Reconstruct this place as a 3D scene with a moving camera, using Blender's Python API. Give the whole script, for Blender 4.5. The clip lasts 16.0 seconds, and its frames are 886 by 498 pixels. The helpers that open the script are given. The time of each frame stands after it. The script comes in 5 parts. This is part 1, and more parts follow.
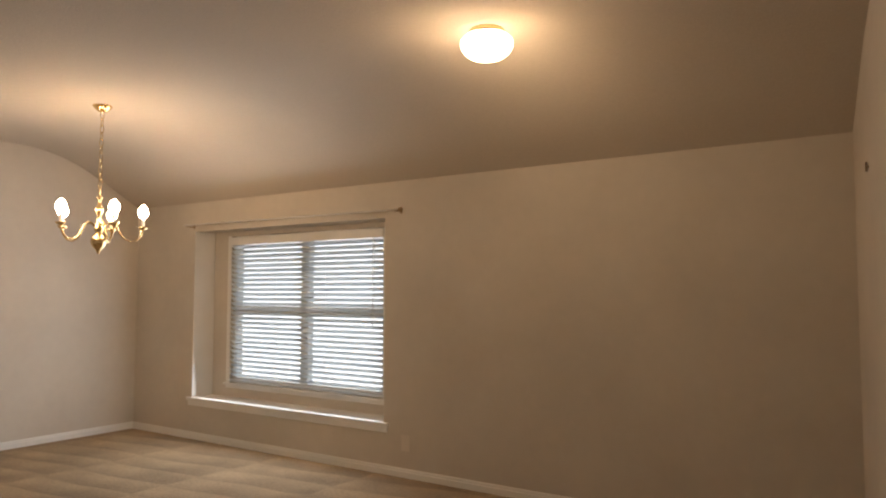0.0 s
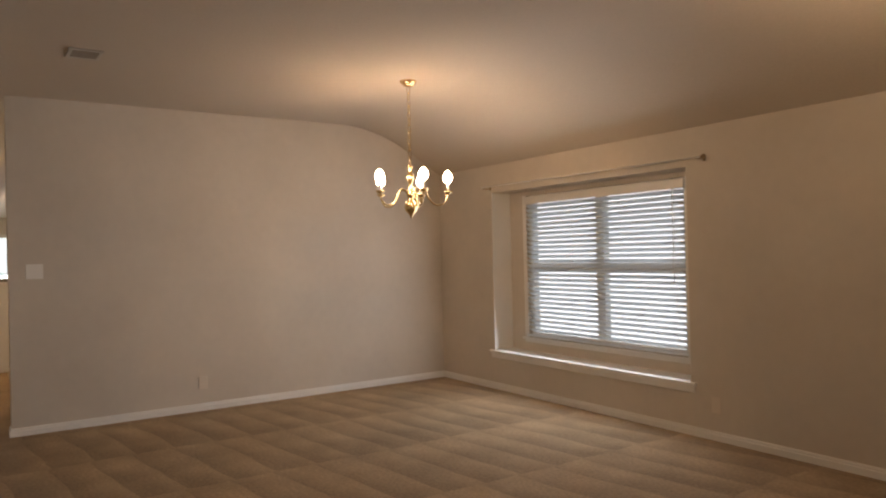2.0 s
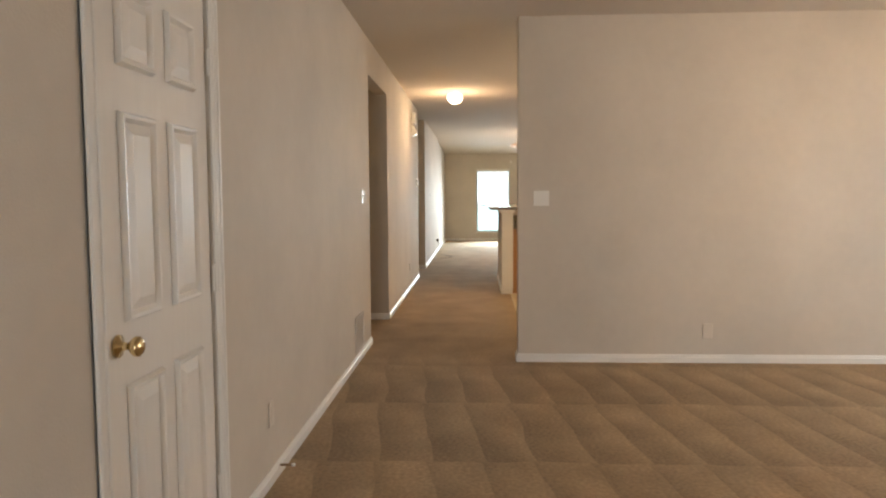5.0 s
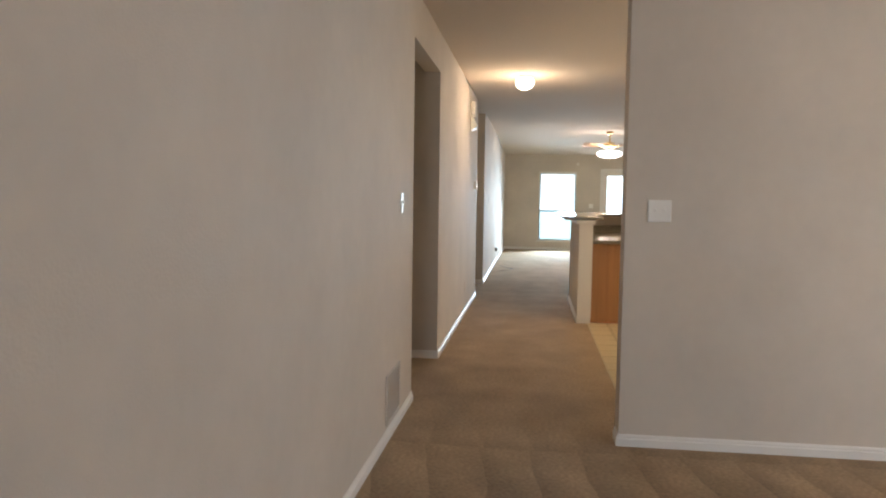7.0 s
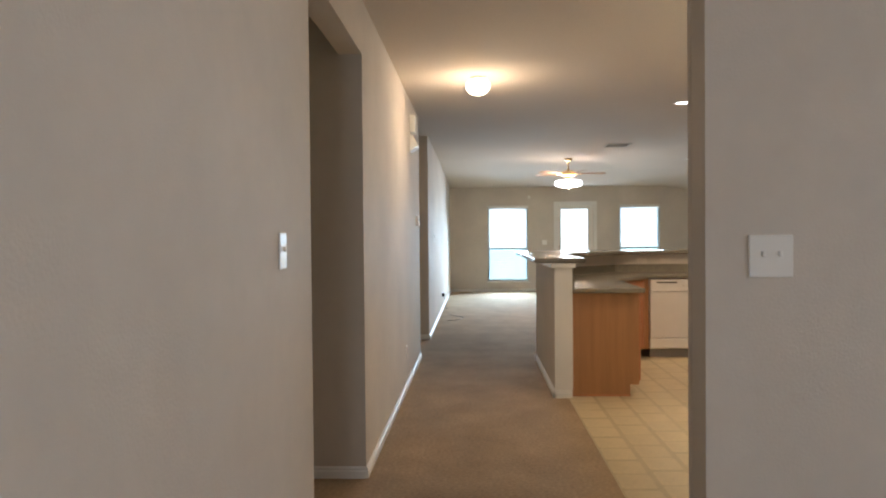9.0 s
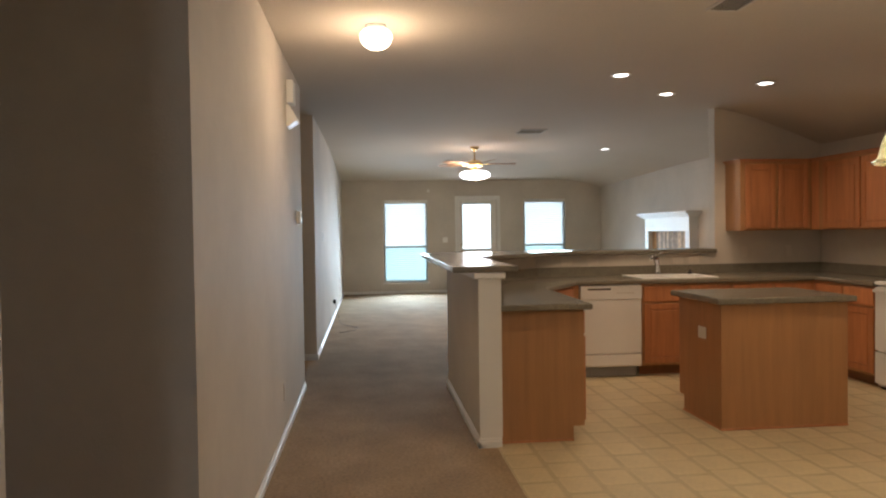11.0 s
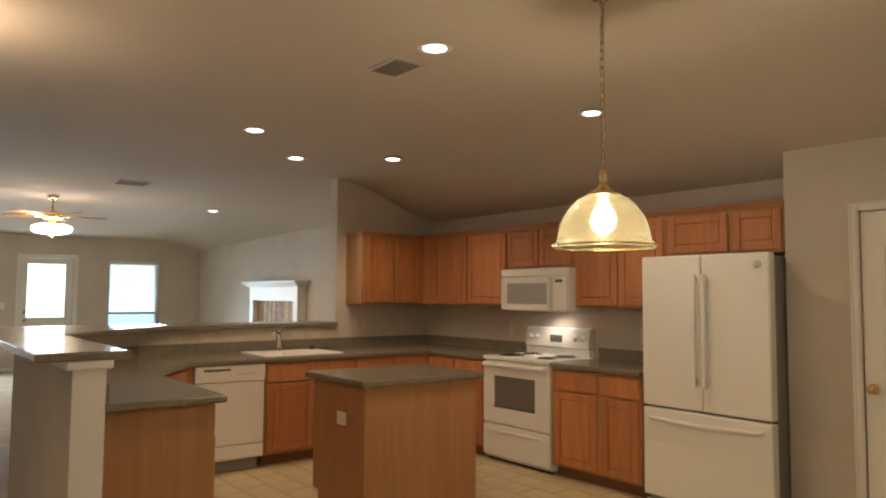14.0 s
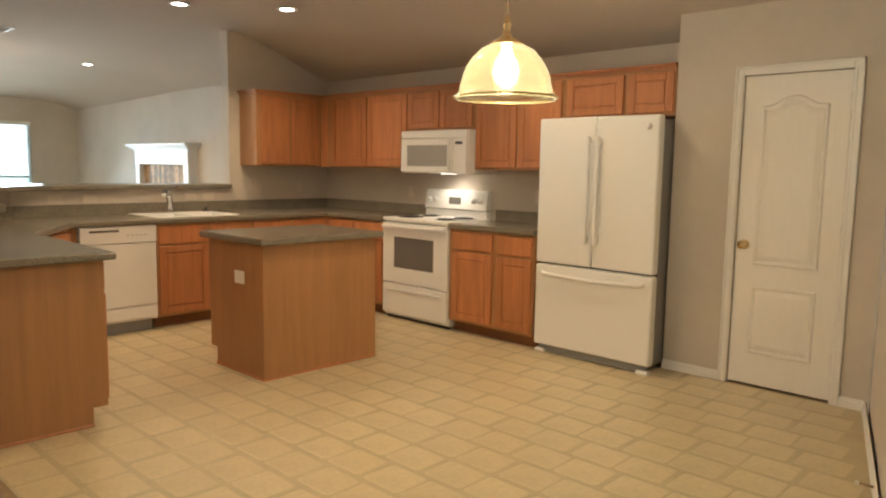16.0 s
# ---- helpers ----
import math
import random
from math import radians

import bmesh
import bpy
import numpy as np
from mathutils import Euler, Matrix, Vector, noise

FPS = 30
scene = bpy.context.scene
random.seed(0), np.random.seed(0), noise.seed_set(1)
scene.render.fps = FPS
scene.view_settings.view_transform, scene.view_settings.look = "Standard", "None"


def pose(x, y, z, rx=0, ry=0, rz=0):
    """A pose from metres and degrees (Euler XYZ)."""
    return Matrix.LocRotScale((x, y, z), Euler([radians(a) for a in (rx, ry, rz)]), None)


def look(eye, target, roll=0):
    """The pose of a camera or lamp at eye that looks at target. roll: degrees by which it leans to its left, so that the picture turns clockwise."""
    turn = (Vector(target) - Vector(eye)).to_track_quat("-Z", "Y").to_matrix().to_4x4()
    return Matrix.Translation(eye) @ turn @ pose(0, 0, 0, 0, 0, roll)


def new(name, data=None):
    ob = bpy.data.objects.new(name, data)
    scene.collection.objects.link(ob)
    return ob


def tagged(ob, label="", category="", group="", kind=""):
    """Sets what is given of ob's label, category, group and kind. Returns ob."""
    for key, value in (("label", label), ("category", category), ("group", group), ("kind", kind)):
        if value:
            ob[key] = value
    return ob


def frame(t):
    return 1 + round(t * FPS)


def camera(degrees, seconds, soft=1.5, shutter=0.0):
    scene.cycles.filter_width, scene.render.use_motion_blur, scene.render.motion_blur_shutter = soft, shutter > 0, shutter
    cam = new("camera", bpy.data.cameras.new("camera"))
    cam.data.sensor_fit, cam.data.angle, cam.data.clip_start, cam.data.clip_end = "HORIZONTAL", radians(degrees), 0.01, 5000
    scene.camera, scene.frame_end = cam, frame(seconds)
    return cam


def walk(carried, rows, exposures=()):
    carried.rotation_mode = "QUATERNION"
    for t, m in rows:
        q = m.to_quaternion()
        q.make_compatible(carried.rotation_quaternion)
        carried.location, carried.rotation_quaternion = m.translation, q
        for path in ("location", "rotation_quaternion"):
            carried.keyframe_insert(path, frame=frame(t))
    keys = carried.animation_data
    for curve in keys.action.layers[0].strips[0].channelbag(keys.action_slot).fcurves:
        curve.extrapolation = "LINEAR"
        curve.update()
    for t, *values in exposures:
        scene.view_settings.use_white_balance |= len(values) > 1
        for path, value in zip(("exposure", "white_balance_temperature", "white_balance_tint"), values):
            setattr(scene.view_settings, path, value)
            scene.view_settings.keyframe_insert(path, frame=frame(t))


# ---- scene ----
cam = camera(63.8, 16.0, soft=2.1)
PATH = [
    (0, (-0.067, 0.243, 1.366), (-1.181, 1.9, 1.488), 0.1),
    (0.5, (-0.109, 0.252, 1.365), (-1.399, 1.778, 1.454), -0.6),
    (1, (-0.151, 0.232, 1.366), (-1.577, 1.633, 1.426), -1.0),
    (1.5, (-0.196, 0.183, 1.367), (-1.745, 1.448, 1.395), -1.4),
    (2, (-0.185, 0.194, 1.365), (-1.848, 1.305, 1.374), -1.4),
    (2.5, (-0.194, 0.184, 1.347), (-1.899, 1.229, 1.336), -1.3),
    (3, (-0.233, 0.194, 1.326), (-2.017, 1.097, 1.286), -0.9),
    (3.5, (-0.274, 0.226, 1.316), (-2.175, 0.843, 1.235), -0.8),
    (4, (-0.421, 0.204, 1.313), (-2.401, 0.461, 1.199), -0.4),
    (4.5, (-0.774, 0.126, 1.322), (-2.769, 0.16, 1.175), 0.4),
    (5, (-1.124, 0.136, 1.307), (-3.117, 0.04, 1.16), -0.3),
    (5.2, (-1.284, 0.148, 1.315), (-3.274, 0.001, 1.177), -0.7),
    (7.5, (-3.258, -0.08, 1.339), (-5.236, -0.334, 1.2), 0.8),
    (8, (-3.763, -0.101, 1.335), (-5.751, -0.293, 1.24), -0.0),
    (10.3, (-5.737, -0.27, 1.373), (-7.735, -0.212, 1.333), -0.5),
    (10.5, (-5.887, -0.255, 1.369), (-7.883, -0.143, 1.315), -0.7),
    (11, (-6.156, -0.219, 1.39), (-8.145, -0.013, 1.341), -0.8),
    (11.5, (-6.366, -0.254, 1.383), (-8.306, 0.233, 1.345), -0.1),
    (12, (-6.508, -0.29, 1.389), (-8.383, 0.403, 1.343), -0.6),
    (12.5, (-6.681, -0.22, 1.394), (-8.534, 0.53, 1.337), -1.0),
    (13, (-6.787, -0.198, 1.409), (-8.605, 0.635, 1.36), -1.0),
    (13.5, (-6.878, -0.226, 1.435), (-8.559, 0.856, 1.488), -0.0),
    (14, (-6.93, -0.259, 1.442), (-8.496, 0.978, 1.574), 0.4),
    (14.5, (-6.945, -0.259, 1.418), (-8.431, 1.071, 1.571), 1.0),
    (15, (-6.939, -0.262, 1.386), (-8.351, 1.154, 1.362), 1.5),
    (15.5, (-6.944, -0.248, 1.369), (-8.297, 1.217, 1.217), 1.3),
    (16, (-6.948, -0.248, 1.366), (-8.316, 1.193, 1.139), 1.0),
]
EXPOSURES = [
    (0.0, -0.38, 7200, 18), (1.5, -0.66, 7350, 22), (3.0, -0.60, 7350, 21), (4.0, -0.36, 7350, 20), (4.5, -0.08, 7300, 18), (5.0, 0.10, 7050, 16),
    (7.5, 0.02, 5900, 13), (8.0, -0.01, 5800, 12), (10.5, -0.38, 5900, 14), (11.5, -0.66, 6250, 15), (12.5, -0.68, 6350, 15),
    (14.0, -0.47, 6400, 13), (14.5, -0.36, 6400, 13), (15.0, -0.08, 6350, 12), (16.0, 0.14, 6200, 9)]
walk(cam, [(t, look(eye, target, roll)) for t, eye, target, roll in PATH], EXPOSURES)


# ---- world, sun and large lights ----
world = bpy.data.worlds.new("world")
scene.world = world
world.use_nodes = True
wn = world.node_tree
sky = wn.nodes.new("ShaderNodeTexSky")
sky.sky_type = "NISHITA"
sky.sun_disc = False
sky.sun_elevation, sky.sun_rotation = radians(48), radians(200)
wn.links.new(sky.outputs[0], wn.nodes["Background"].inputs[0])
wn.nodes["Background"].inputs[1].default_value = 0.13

sun = new("sun", bpy.data.lights.new("sun", "SUN"))
sun.data.energy, sun.data.angle, sun.data.color = 2.5, radians(0.6), (1.0, 0.95, 0.88)
sun.matrix_world = look((0, 0, 20), (4, 9, 3))

WARM = (1.0, 0.67, 0.36)
SOFTWARM = (1.0, 0.74, 0.46)
DAY = (0.80, 0.92, 1.0)
COLD = (0.70, 0.91, 1.0)


def lamp(name, kind, at, watts, colour, size=0.05, aim=None, cone=None):
    ob = new(name, bpy.data.lights.new(name, kind))
    ob.data.energy, ob.data.color = watts, colour
    if kind == "AREA":
        ob.data.shape = "RECTANGLE"
        ob.data.size, ob.data.size_y = size
    else:
        ob.data.shadow_soft_size = size
    if cone:
        ob.data.spot_size, ob.data.spot_blend = radians(cone), 0.6
    ob.matrix_world = look(at, aim) if aim else Matrix.Translation(at)
    return ob


# daylight in the openings of the windows
lamp("window_daylight", "AREA", (-4.64, 4.50, 1.16), 43, (0.74, 0.88, 1.0), (2.2, 1.5), (-4.655, 0, 0.7))
lamp("window_daylight", "AREA", (-21.9, 0.60, 1.2), 115, COLD, (0.9, 1.6), (-19.2, 0.60, 0.15)).data.spread = radians(112)
lamp("window_daylight", "AREA", (-21.9, 3.82, 1.2), 58, COLD, (0.9, 1.6), (-19.4, 3.40, 0.15)).data.spread = radians(112)
lamp("window_daylight", "AREA", (-22.13, 2.22, 1.5), 30, DAY, (0.6, 1.0), (-19.6, 2.2, 1.2))
lamp("front_door_daylight", "AREA", (3.15, -0.05, 1.25), 60, DAY, (0.9, 1.7), (-3.0, -0.1, 1.2))

# ---- materials ----


def material(name, colour, rough=0.6, metal=0.0, grain=0.0, grain_scale=60.0, blotch=0.06, blotch_scale=1.5, bump=0.0, bump_scale=200.0,
             per_object=0.0, stretch=(1, 1, 1)):
    """Principled material, its colour varied by a coarse and a fine noise, with a fine relief."""
    m = bpy.data.materials.new(name)
    m.use_nodes = True
    t, b = m.node_tree, m.node_tree.nodes["Principled BSDF"]
    b.inputs["Roughness"].default_value, b.inputs["Metallic"].default_value = rough, metal
    pos = t.nodes.new("ShaderNodeTexCoord")
    mp = t.nodes.new("ShaderNodeMapping")
    mp.inputs["Scale"].default_value = stretch
    t.links.new(pos.outputs["Object"], mp.inputs[0])
    value = None

    def vary(src, amount):
        nonlocal value
        mr = t.nodes.new("ShaderNodeMapRange")
        mr.inputs[1].default_value, mr.inputs[2].default_value = 0.25, 0.75
        mr.inputs[3].default_value, mr.inputs[4].default_value = 1 - amount, 1 + amount
        t.links.new(src, mr.inputs[0])
        if value is None:
            value = mr.outputs[0]
        else:
            mu = t.nodes.new("ShaderNodeMath")
            mu.operation = "MULTIPLY"
            t.links.new(value, mu.inputs[0])
            t.links.new(mr.outputs[0], mu.inputs[1])
            value = mu.outputs[0]

    for scale, amount, detail in ((blotch_scale, blotch, 4), (grain_scale, grain, 3)):
        if amount:
            n = t.nodes.new("ShaderNodeTexNoise")
            n.inputs["Scale"].default_value, n.inputs["Detail"].default_value = scale, detail
            t.links.new(mp.outputs[0], n.inputs[0])
            vary(n.outputs[0], amount)
    if per_object:
        oi = t.nodes.new("ShaderNodeObjectInfo")
        vary(oi.outputs["Random"], per_object)
    if value is None:
        b.inputs["Base Color"].default_value = (*colour, 1)
    else:
        vm = t.nodes.new("ShaderNodeVectorMath")
        vm.operation = "SCALE"
        vm.inputs[0].default_value = colour
        t.links.new(value, vm.inputs["Scale"])
        t.links.new(vm.outputs[0], b.inputs["Base Color"])
    if bump:
        n = t.nodes.new("ShaderNodeTexNoise")
        n.inputs["Scale"].default_value, n.inputs["Detail"].default_value = bump_scale, 3
        t.links.new(mp.outputs[0], n.inputs[0])
        bp = t.nodes.new("ShaderNodeBump")
        bp.inputs["Strength"].default_value, bp.inputs["Distance"].default_value = bump, 0.01
        t.links.new(n.outputs[0], bp.inputs["Height"])
        t.links.new(bp.outputs[0], b.inputs["Normal"])
    return m


def glowing(name, colour, strength):
    m = bpy.data.materials.new(name)
    m.use_nodes = True
    b = m.node_tree.nodes["Principled BSDF"]
    b.inputs["Base Color"].default_value = (0.9, 0.9, 0.88, 1)
    b.inputs["Emission Color"].default_value = (*colour, 1)
    b.inputs["Emission Strength"].default_value = strength
    return m


def glass(name, colour=(1, 1, 1), rough=0.02):
    m = bpy.data.materials.new(name)
    m.use_nodes = True
    b = m.node_tree.nodes["Principled BSDF"]
    b.inputs["Base Color"].default_value = (*colour, 1)
    b.inputs["Roughness"].default_value = rough
    b.inputs["Transmission Weight"].default_value = 1.0
    b.inputs["IOR"].default_value = 1.45
    return m


def shade_glass():
    """Ribbed pressed glass that scatters the light of its bulb."""
    m = glass("ribbed_glass", (0.88, 0.84, 0.60), 0.16)
    t = m.node_tree
    b, out = t.nodes["Principled BSDF"], t.nodes["Material Output"]
    tr = t.nodes.new("ShaderNodeBsdfTranslucent")
    tr.inputs[0].default_value = (0.92, 0.87, 0.60, 1)
    mx = t.nodes.new("ShaderNodeMixShader")
    mx.inputs[0].default_value = 0.028
    t.links.new(b.outputs[0], mx.inputs[1])
    t.links.new(tr.outputs[0], mx.inputs[2])
    t.links.new(mx.outputs[0], out.inputs[0])
    return m


def carpet_material():
    """Cut-pile carpet, its nap laid in the fan-shaped strokes of a vacuum cleaner."""
    m = material("carpet", (0.355, 0.253, 0.152), 0.95, grain=0.22, grain_scale=48, blotch=0.20, blotch_scale=2.6, bump=0.55, bump_scale=340)
    t, b = m.node_tree, m.node_tree.nodes["Principled BSDF"]
    base = b.inputs["Base Color"].links[0].from_socket
    pos = t.nodes.new("ShaderNodeTexCoord")
    sep = t.nodes.new("ShaderNodeSeparateXYZ")
    t.links.new(pos.outputs["Object"], sep.inputs[0])

    def calc(op, a, bb, c=None):
        n = t.nodes.new("ShaderNodeMath")
        n.operation = op
        for i, v in enumerate((a, bb, c)):
            if v is None:
                continue
            if isinstance(v, (int, float)):
                n.inputs[i].default_value = v
            else:
                t.links.new(v, n.inputs[i])
        return n.outputs[0]

    wob = t.nodes.new("ShaderNodeTexNoise")
    wob.inputs["Scale"].default_value = 1.3
    t.links.new(pos.outputs["Object"], wob.inputs[0])
    w = calc("MULTIPLY", calc("SUBTRACT", wob.outputs[0], 0.5), 0.16)
    x, y = calc("ADD", sep.outputs[0], w), calc("ADD", sep.outputs[1], w)
    row = calc("FLOOR", calc("ADD", x, 0.55), 0)
    along = calc("SUBTRACT", calc("ADD", x, 0.55), row)
    shift = calc("MULTIPLY", row, 0.173)
    saw = calc("FRACT", calc("DIVIDE", calc("ADD", calc("ADD", y, shift), calc("MULTIPLY", along, -0.13)), 0.27), 0)
    tri = calc("SUBTRACT", saw, calc("ADD", calc("MULTIPLY", along, 0.72), 0.1))
    mr = t.nodes.new("ShaderNodeMapRange")
    mr.inputs[1].default_value, mr.inputs[2].default_value = -0.42, 0.30
    mr.inputs[3].default_value, mr.inputs[4].default_value = -0.18, 0.13
    t.links.new(tri, mr.inputs[0])
    fade = t.nodes.new("ShaderNodeMapRange")
    fade.inputs[1].default_value, fade.inputs[2].default_value = -7.0, -6.3
    t.links.new(sep.outputs[0], fade.inputs[0])
    strength = calc("MULTIPLY_ADD", calc("MULTIPLY", mr.outputs[0], fade.outputs[0]), calc("ADD", wob.outputs[0], 0.5), 1.0)
    vm = t.nodes.new("ShaderNodeVectorMath")
    vm.operation = "SCALE"
    t.links.new(base, vm.inputs[0])
    t.links.new(strength, vm.inputs["Scale"])
    t.links.new(vm.outputs[0], b.inputs["Base Color"])
    return m


def slat_material():
    """White vinyl blind slat that lets some daylight through."""
    m = material("blind_slat", (0.82, 0.82, 0.80), 0.45, blotch=0.03)
    t = m.node_tree
    b, out = t.nodes["Principled BSDF"], t.nodes["Material Output"]
    tr = t.nodes.new("ShaderNodeBsdfTranslucent")
    tr.inputs[0].default_value = (0.88, 0.92, 0.94, 1)
    mx = t.nodes.new("ShaderNodeMixShader")
    mx.inputs[0].default_value = 0.74
    t.links.new(b.outputs[0], mx.inputs[1])
    t.links.new(tr.outputs[0], mx.inputs[2])
    t.links.new(mx.outputs[0], out.inputs[0])
    return m


PAINT = material("wall_paint", (0.60, 0.54, 0.465), 0.75, grain=0.02, grain_scale=14, blotch=0.085, blotch_scale=1.3, bump=0.12, bump_scale=120)
CEIL = material("ceiling_paint", (0.56, 0.492, 0.412), 0.9, grain=0.03, grain_scale=60, blotch=0.03, blotch_scale=0.8, bump=0.3, bump_scale=90)
TRIM = material("trim_paint", (0.80, 0.78, 0.74), 0.35, blotch=0.04, blotch_scale=3, bump=0.03, bump_scale=60)
DOOR = material("door_paint", (0.82, 0.79, 0.74), 0.38, grain=0.02, grain_scale=40, blotch=0.03, bump=0.05, bump_scale=80, stretch=(1, 1, 0.15))
CARPET = carpet_material()
VINYL = material("vinyl_tile", (0.57, 0.47, 0.285), 0.33, grain=0.07, grain_scale=45, blotch=0.12, blotch_scale=6, bump=0.05, bump_scale=120, per_object=0.03)
GROUT = material("vinyl_joint", (0.47, 0.39, 0.235), 0.45, grain=0.08, grain_scale=60, blotch=0.10, blotch_scale=5)
WOOD = material("cabinet_wood", (0.47, 0.190, 0.076), 0.40, grain=0.16, grain_scale=26, blotch=0.12, blotch_scale=5, bump=0.04, bump_scale=60, stretch=(1, 1, 0.10), per_object=0.07)
WOODSIDE = material("cabinet_veneer", (0.40, 0.200, 0.084), 0.45, grain=0.09, grain_scale=30, blotch=0.10, blotch_scale=3, bump=0.04, bump_scale=70, stretch=(1, 1, 0.07))
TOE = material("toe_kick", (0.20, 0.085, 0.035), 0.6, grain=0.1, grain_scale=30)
COUNTER = material("laminate", (0.195, 0.172, 0.130), 0.22, grain=0.28, grain_scale=90, blotch=0.12, blotch_scale=9, bump=0.02, bump_scale=150)
ENAMEL = material("white_enamel", (0.80, 0.79, 0.77), 0.28, blotch=0.025, blotch_scale=4, bump=0.02, bump_scale=140)
FRIDGE = material("fridge_enamel", (0.80, 0.79, 0.76), 0.36, grain=0.02, grain_scale=120, blotch=0.02, bump=0.06, bump_scale=260)
GREYSIDE = material("fridge_side", (0.26, 0.26, 0.26), 0.5, grain=0.04, grain_scale=90)
BLACK = material("black_coil", (0.02, 0.02, 0.02), 0.4, blotch=0.1)
DARKGLASS = material("oven_glass", (0.16, 0.15, 0.14), 0.12, blotch=0.05)
SEAM = material("dark_gap", (0.03, 0.03, 0.03), 0.7)
CHROME = material("chrome", (0.58, 0.58, 0.59), 0.14, 1.0, blotch=0.04, blotch_scale=20)
BRASS = material("brass", (0.80, 0.62, 0.34), 0.16, 1.0, blotch=0.06, blotch_scale=30)
DARKBRASS = material("aged_brass", (0.35, 0.25, 0.15), 0.3, 1.0, blotch=0.08, blotch_scale=30)
PLASTIC = material("white_plastic", (0.82, 0.80, 0.75), 0.4, blotch=0.02)
BEIGE = material("beige_plastic", (0.67, 0.60, 0.515), 0.45, blotch=0.03)
GRILLE = material("painted_grille", (0.55, 0.51, 0.46), 0.5, blotch=0.05)
VENTGREY = material("vent_metal", (0.30, 0.265, 0.225), 0.9, blotch=0.05)
# near-black in place of the shade inside hollows that are not modelled
SHADOWBOX = material("hollow_shade", (0.10, 0.09, 0.085), 0.8)
SLAT = slat_material()
VINYLFRAME = material("window_vinyl", (0.80, 0.80, 0.78), 0.35, blotch=0.02)
PANE = glass("window_glass")
SCREEN = glass("screen_mesh", (0.70, 0.91, 0.93), 0.0)
BULB = glowing("bulb_glow", (1.0, 0.86, 0.66), 60)
PBULB = glowing("pendant_bulb_glow", (1.0, 0.86, 0.62), 80)
DOME = glowing("lit_opal_glass", (1.0, 0.86, 0.62), 7)
FANGLASS = glowing("lit_fan_glass", (1.0, 0.95, 0.92), 9)
CANGLOW = glowing("lit_downlight", (1.0, 0.93, 0.82), 9)
PENDGLASS = shade_glass()
BLADE = material("fan_blade_wood", (0.36, 0.20, 0.09), 0.35, grain=0.12, grain_scale=30, stretch=(0.1, 1, 1))
MARBLE = material("fireplace_tile", (0.44, 0.27, 0.12), 0.6, grain=0.35, grain_scale=18, blotch=0.25, blotch_scale=5, per_object=0.35)
SOOT = material("firebox", (0.03, 0.028, 0.026), 0.9)
GRASS = material("lawn", (0.09, 0.13, 0.05), 0.95, grain=0.3, grain_scale=30, blotch=0.2, blotch_scale=0.5)
HAZE = glowing("daylight_haze", (0.76, 0.94, 1.0), 3.6)
DIMHAZE = glowing("dim_daylight_haze", (0.66, 0.84, 1.0), 1.9)

# ---- mesh helpers ----
ORIGIN = {}


def box(bm, a, b, bevel=0.0, seg=1):
    """A box between two corners."""
    lo, hi = [min(p, q) for p, q in zip(a, b)], [max(p, q) for p, q in zip(a, b)]
    size = [q - p for p, q in zip(lo, hi)]
    mid = [(p + q) / 2 for p, q in zip(lo, hi)]
    made = bmesh.ops.create_cube(bm, size=1, matrix=Matrix.Translation(mid) @ Matrix.Diagonal((*size, 1)))
    if bevel:
        edges = list({e for v in made["verts"] for e in v.link_edges})
        bmesh.ops.bevel(bm, geom=edges, offset=min(bevel, min(size) * 0.45), segments=seg, affect="EDGES", profile=0.5)
    return made


def boxes(*spec, bevel=0.0, seg=1):
    bm = bmesh.new()
    for a, b in spec:
        box(bm, a, b, bevel, seg)
    return bm


def lathe(profile, at=(0, 0, 0), n=28, bm=None, m=None):
    """A turned body from a profile of (radius, height)."""
    bm = bm or bmesh.new()
    rings = []
    m = m or Matrix.Identity(4)
    for r, z in profile:
        r = max(r, 0.0004)
        rings.append([bm.verts.new(m @ Vector((at[0] + r * math.cos(2 * math.pi * i / n), at[1] + r * math.sin(2 * math.pi * i / n), at[2] + z))) for i in range(n)])
    for p, q in zip(rings, rings[1:]):
        for i in range(n):
            f = bm.faces.new((p[i], p[(i + 1) % n], q[(i + 1) % n], q[i]))
            f.smooth = True
    bm.faces.new(list(reversed(rings[0])))
    bm.faces.new(rings[-1])
    return bm


def tube(points, r, n=10, bm=None, closed=False):
    """A round bar along a line of points."""
    bm = bm or bmesh.new()
    pts = [Vector(p) for p in points]
    rings = []
    count = len(pts)
    for i, p in enumerate(pts):
        if closed:
            d = pts[(i + 1) % count] - pts[i - 1]
        else:
            d = pts[min(i + 1, count - 1)] - pts[max(i - 1, 0)]
        q = d.to_track_quat("Z", "Y")
        rings.append([bm.verts.new(p + q @ Vector((r * math.cos(2 * math.pi * k / n), r * math.sin(2 * math.pi * k / n), 0))) for k in range(n)])
    pairs = list(zip(rings, rings[1:])) + ([(rings[-1], rings[0])] if closed else [])
    for a, b in pairs:
        for k in range(n):
            bm.faces.new((a[k], a[(k + 1) % n], b[(k + 1) % n], b[k])).smooth = True
    if not closed:
        bm.faces.new(list(reversed(rings[0])))
        bm.faces.new(rings[-1])
    return bm


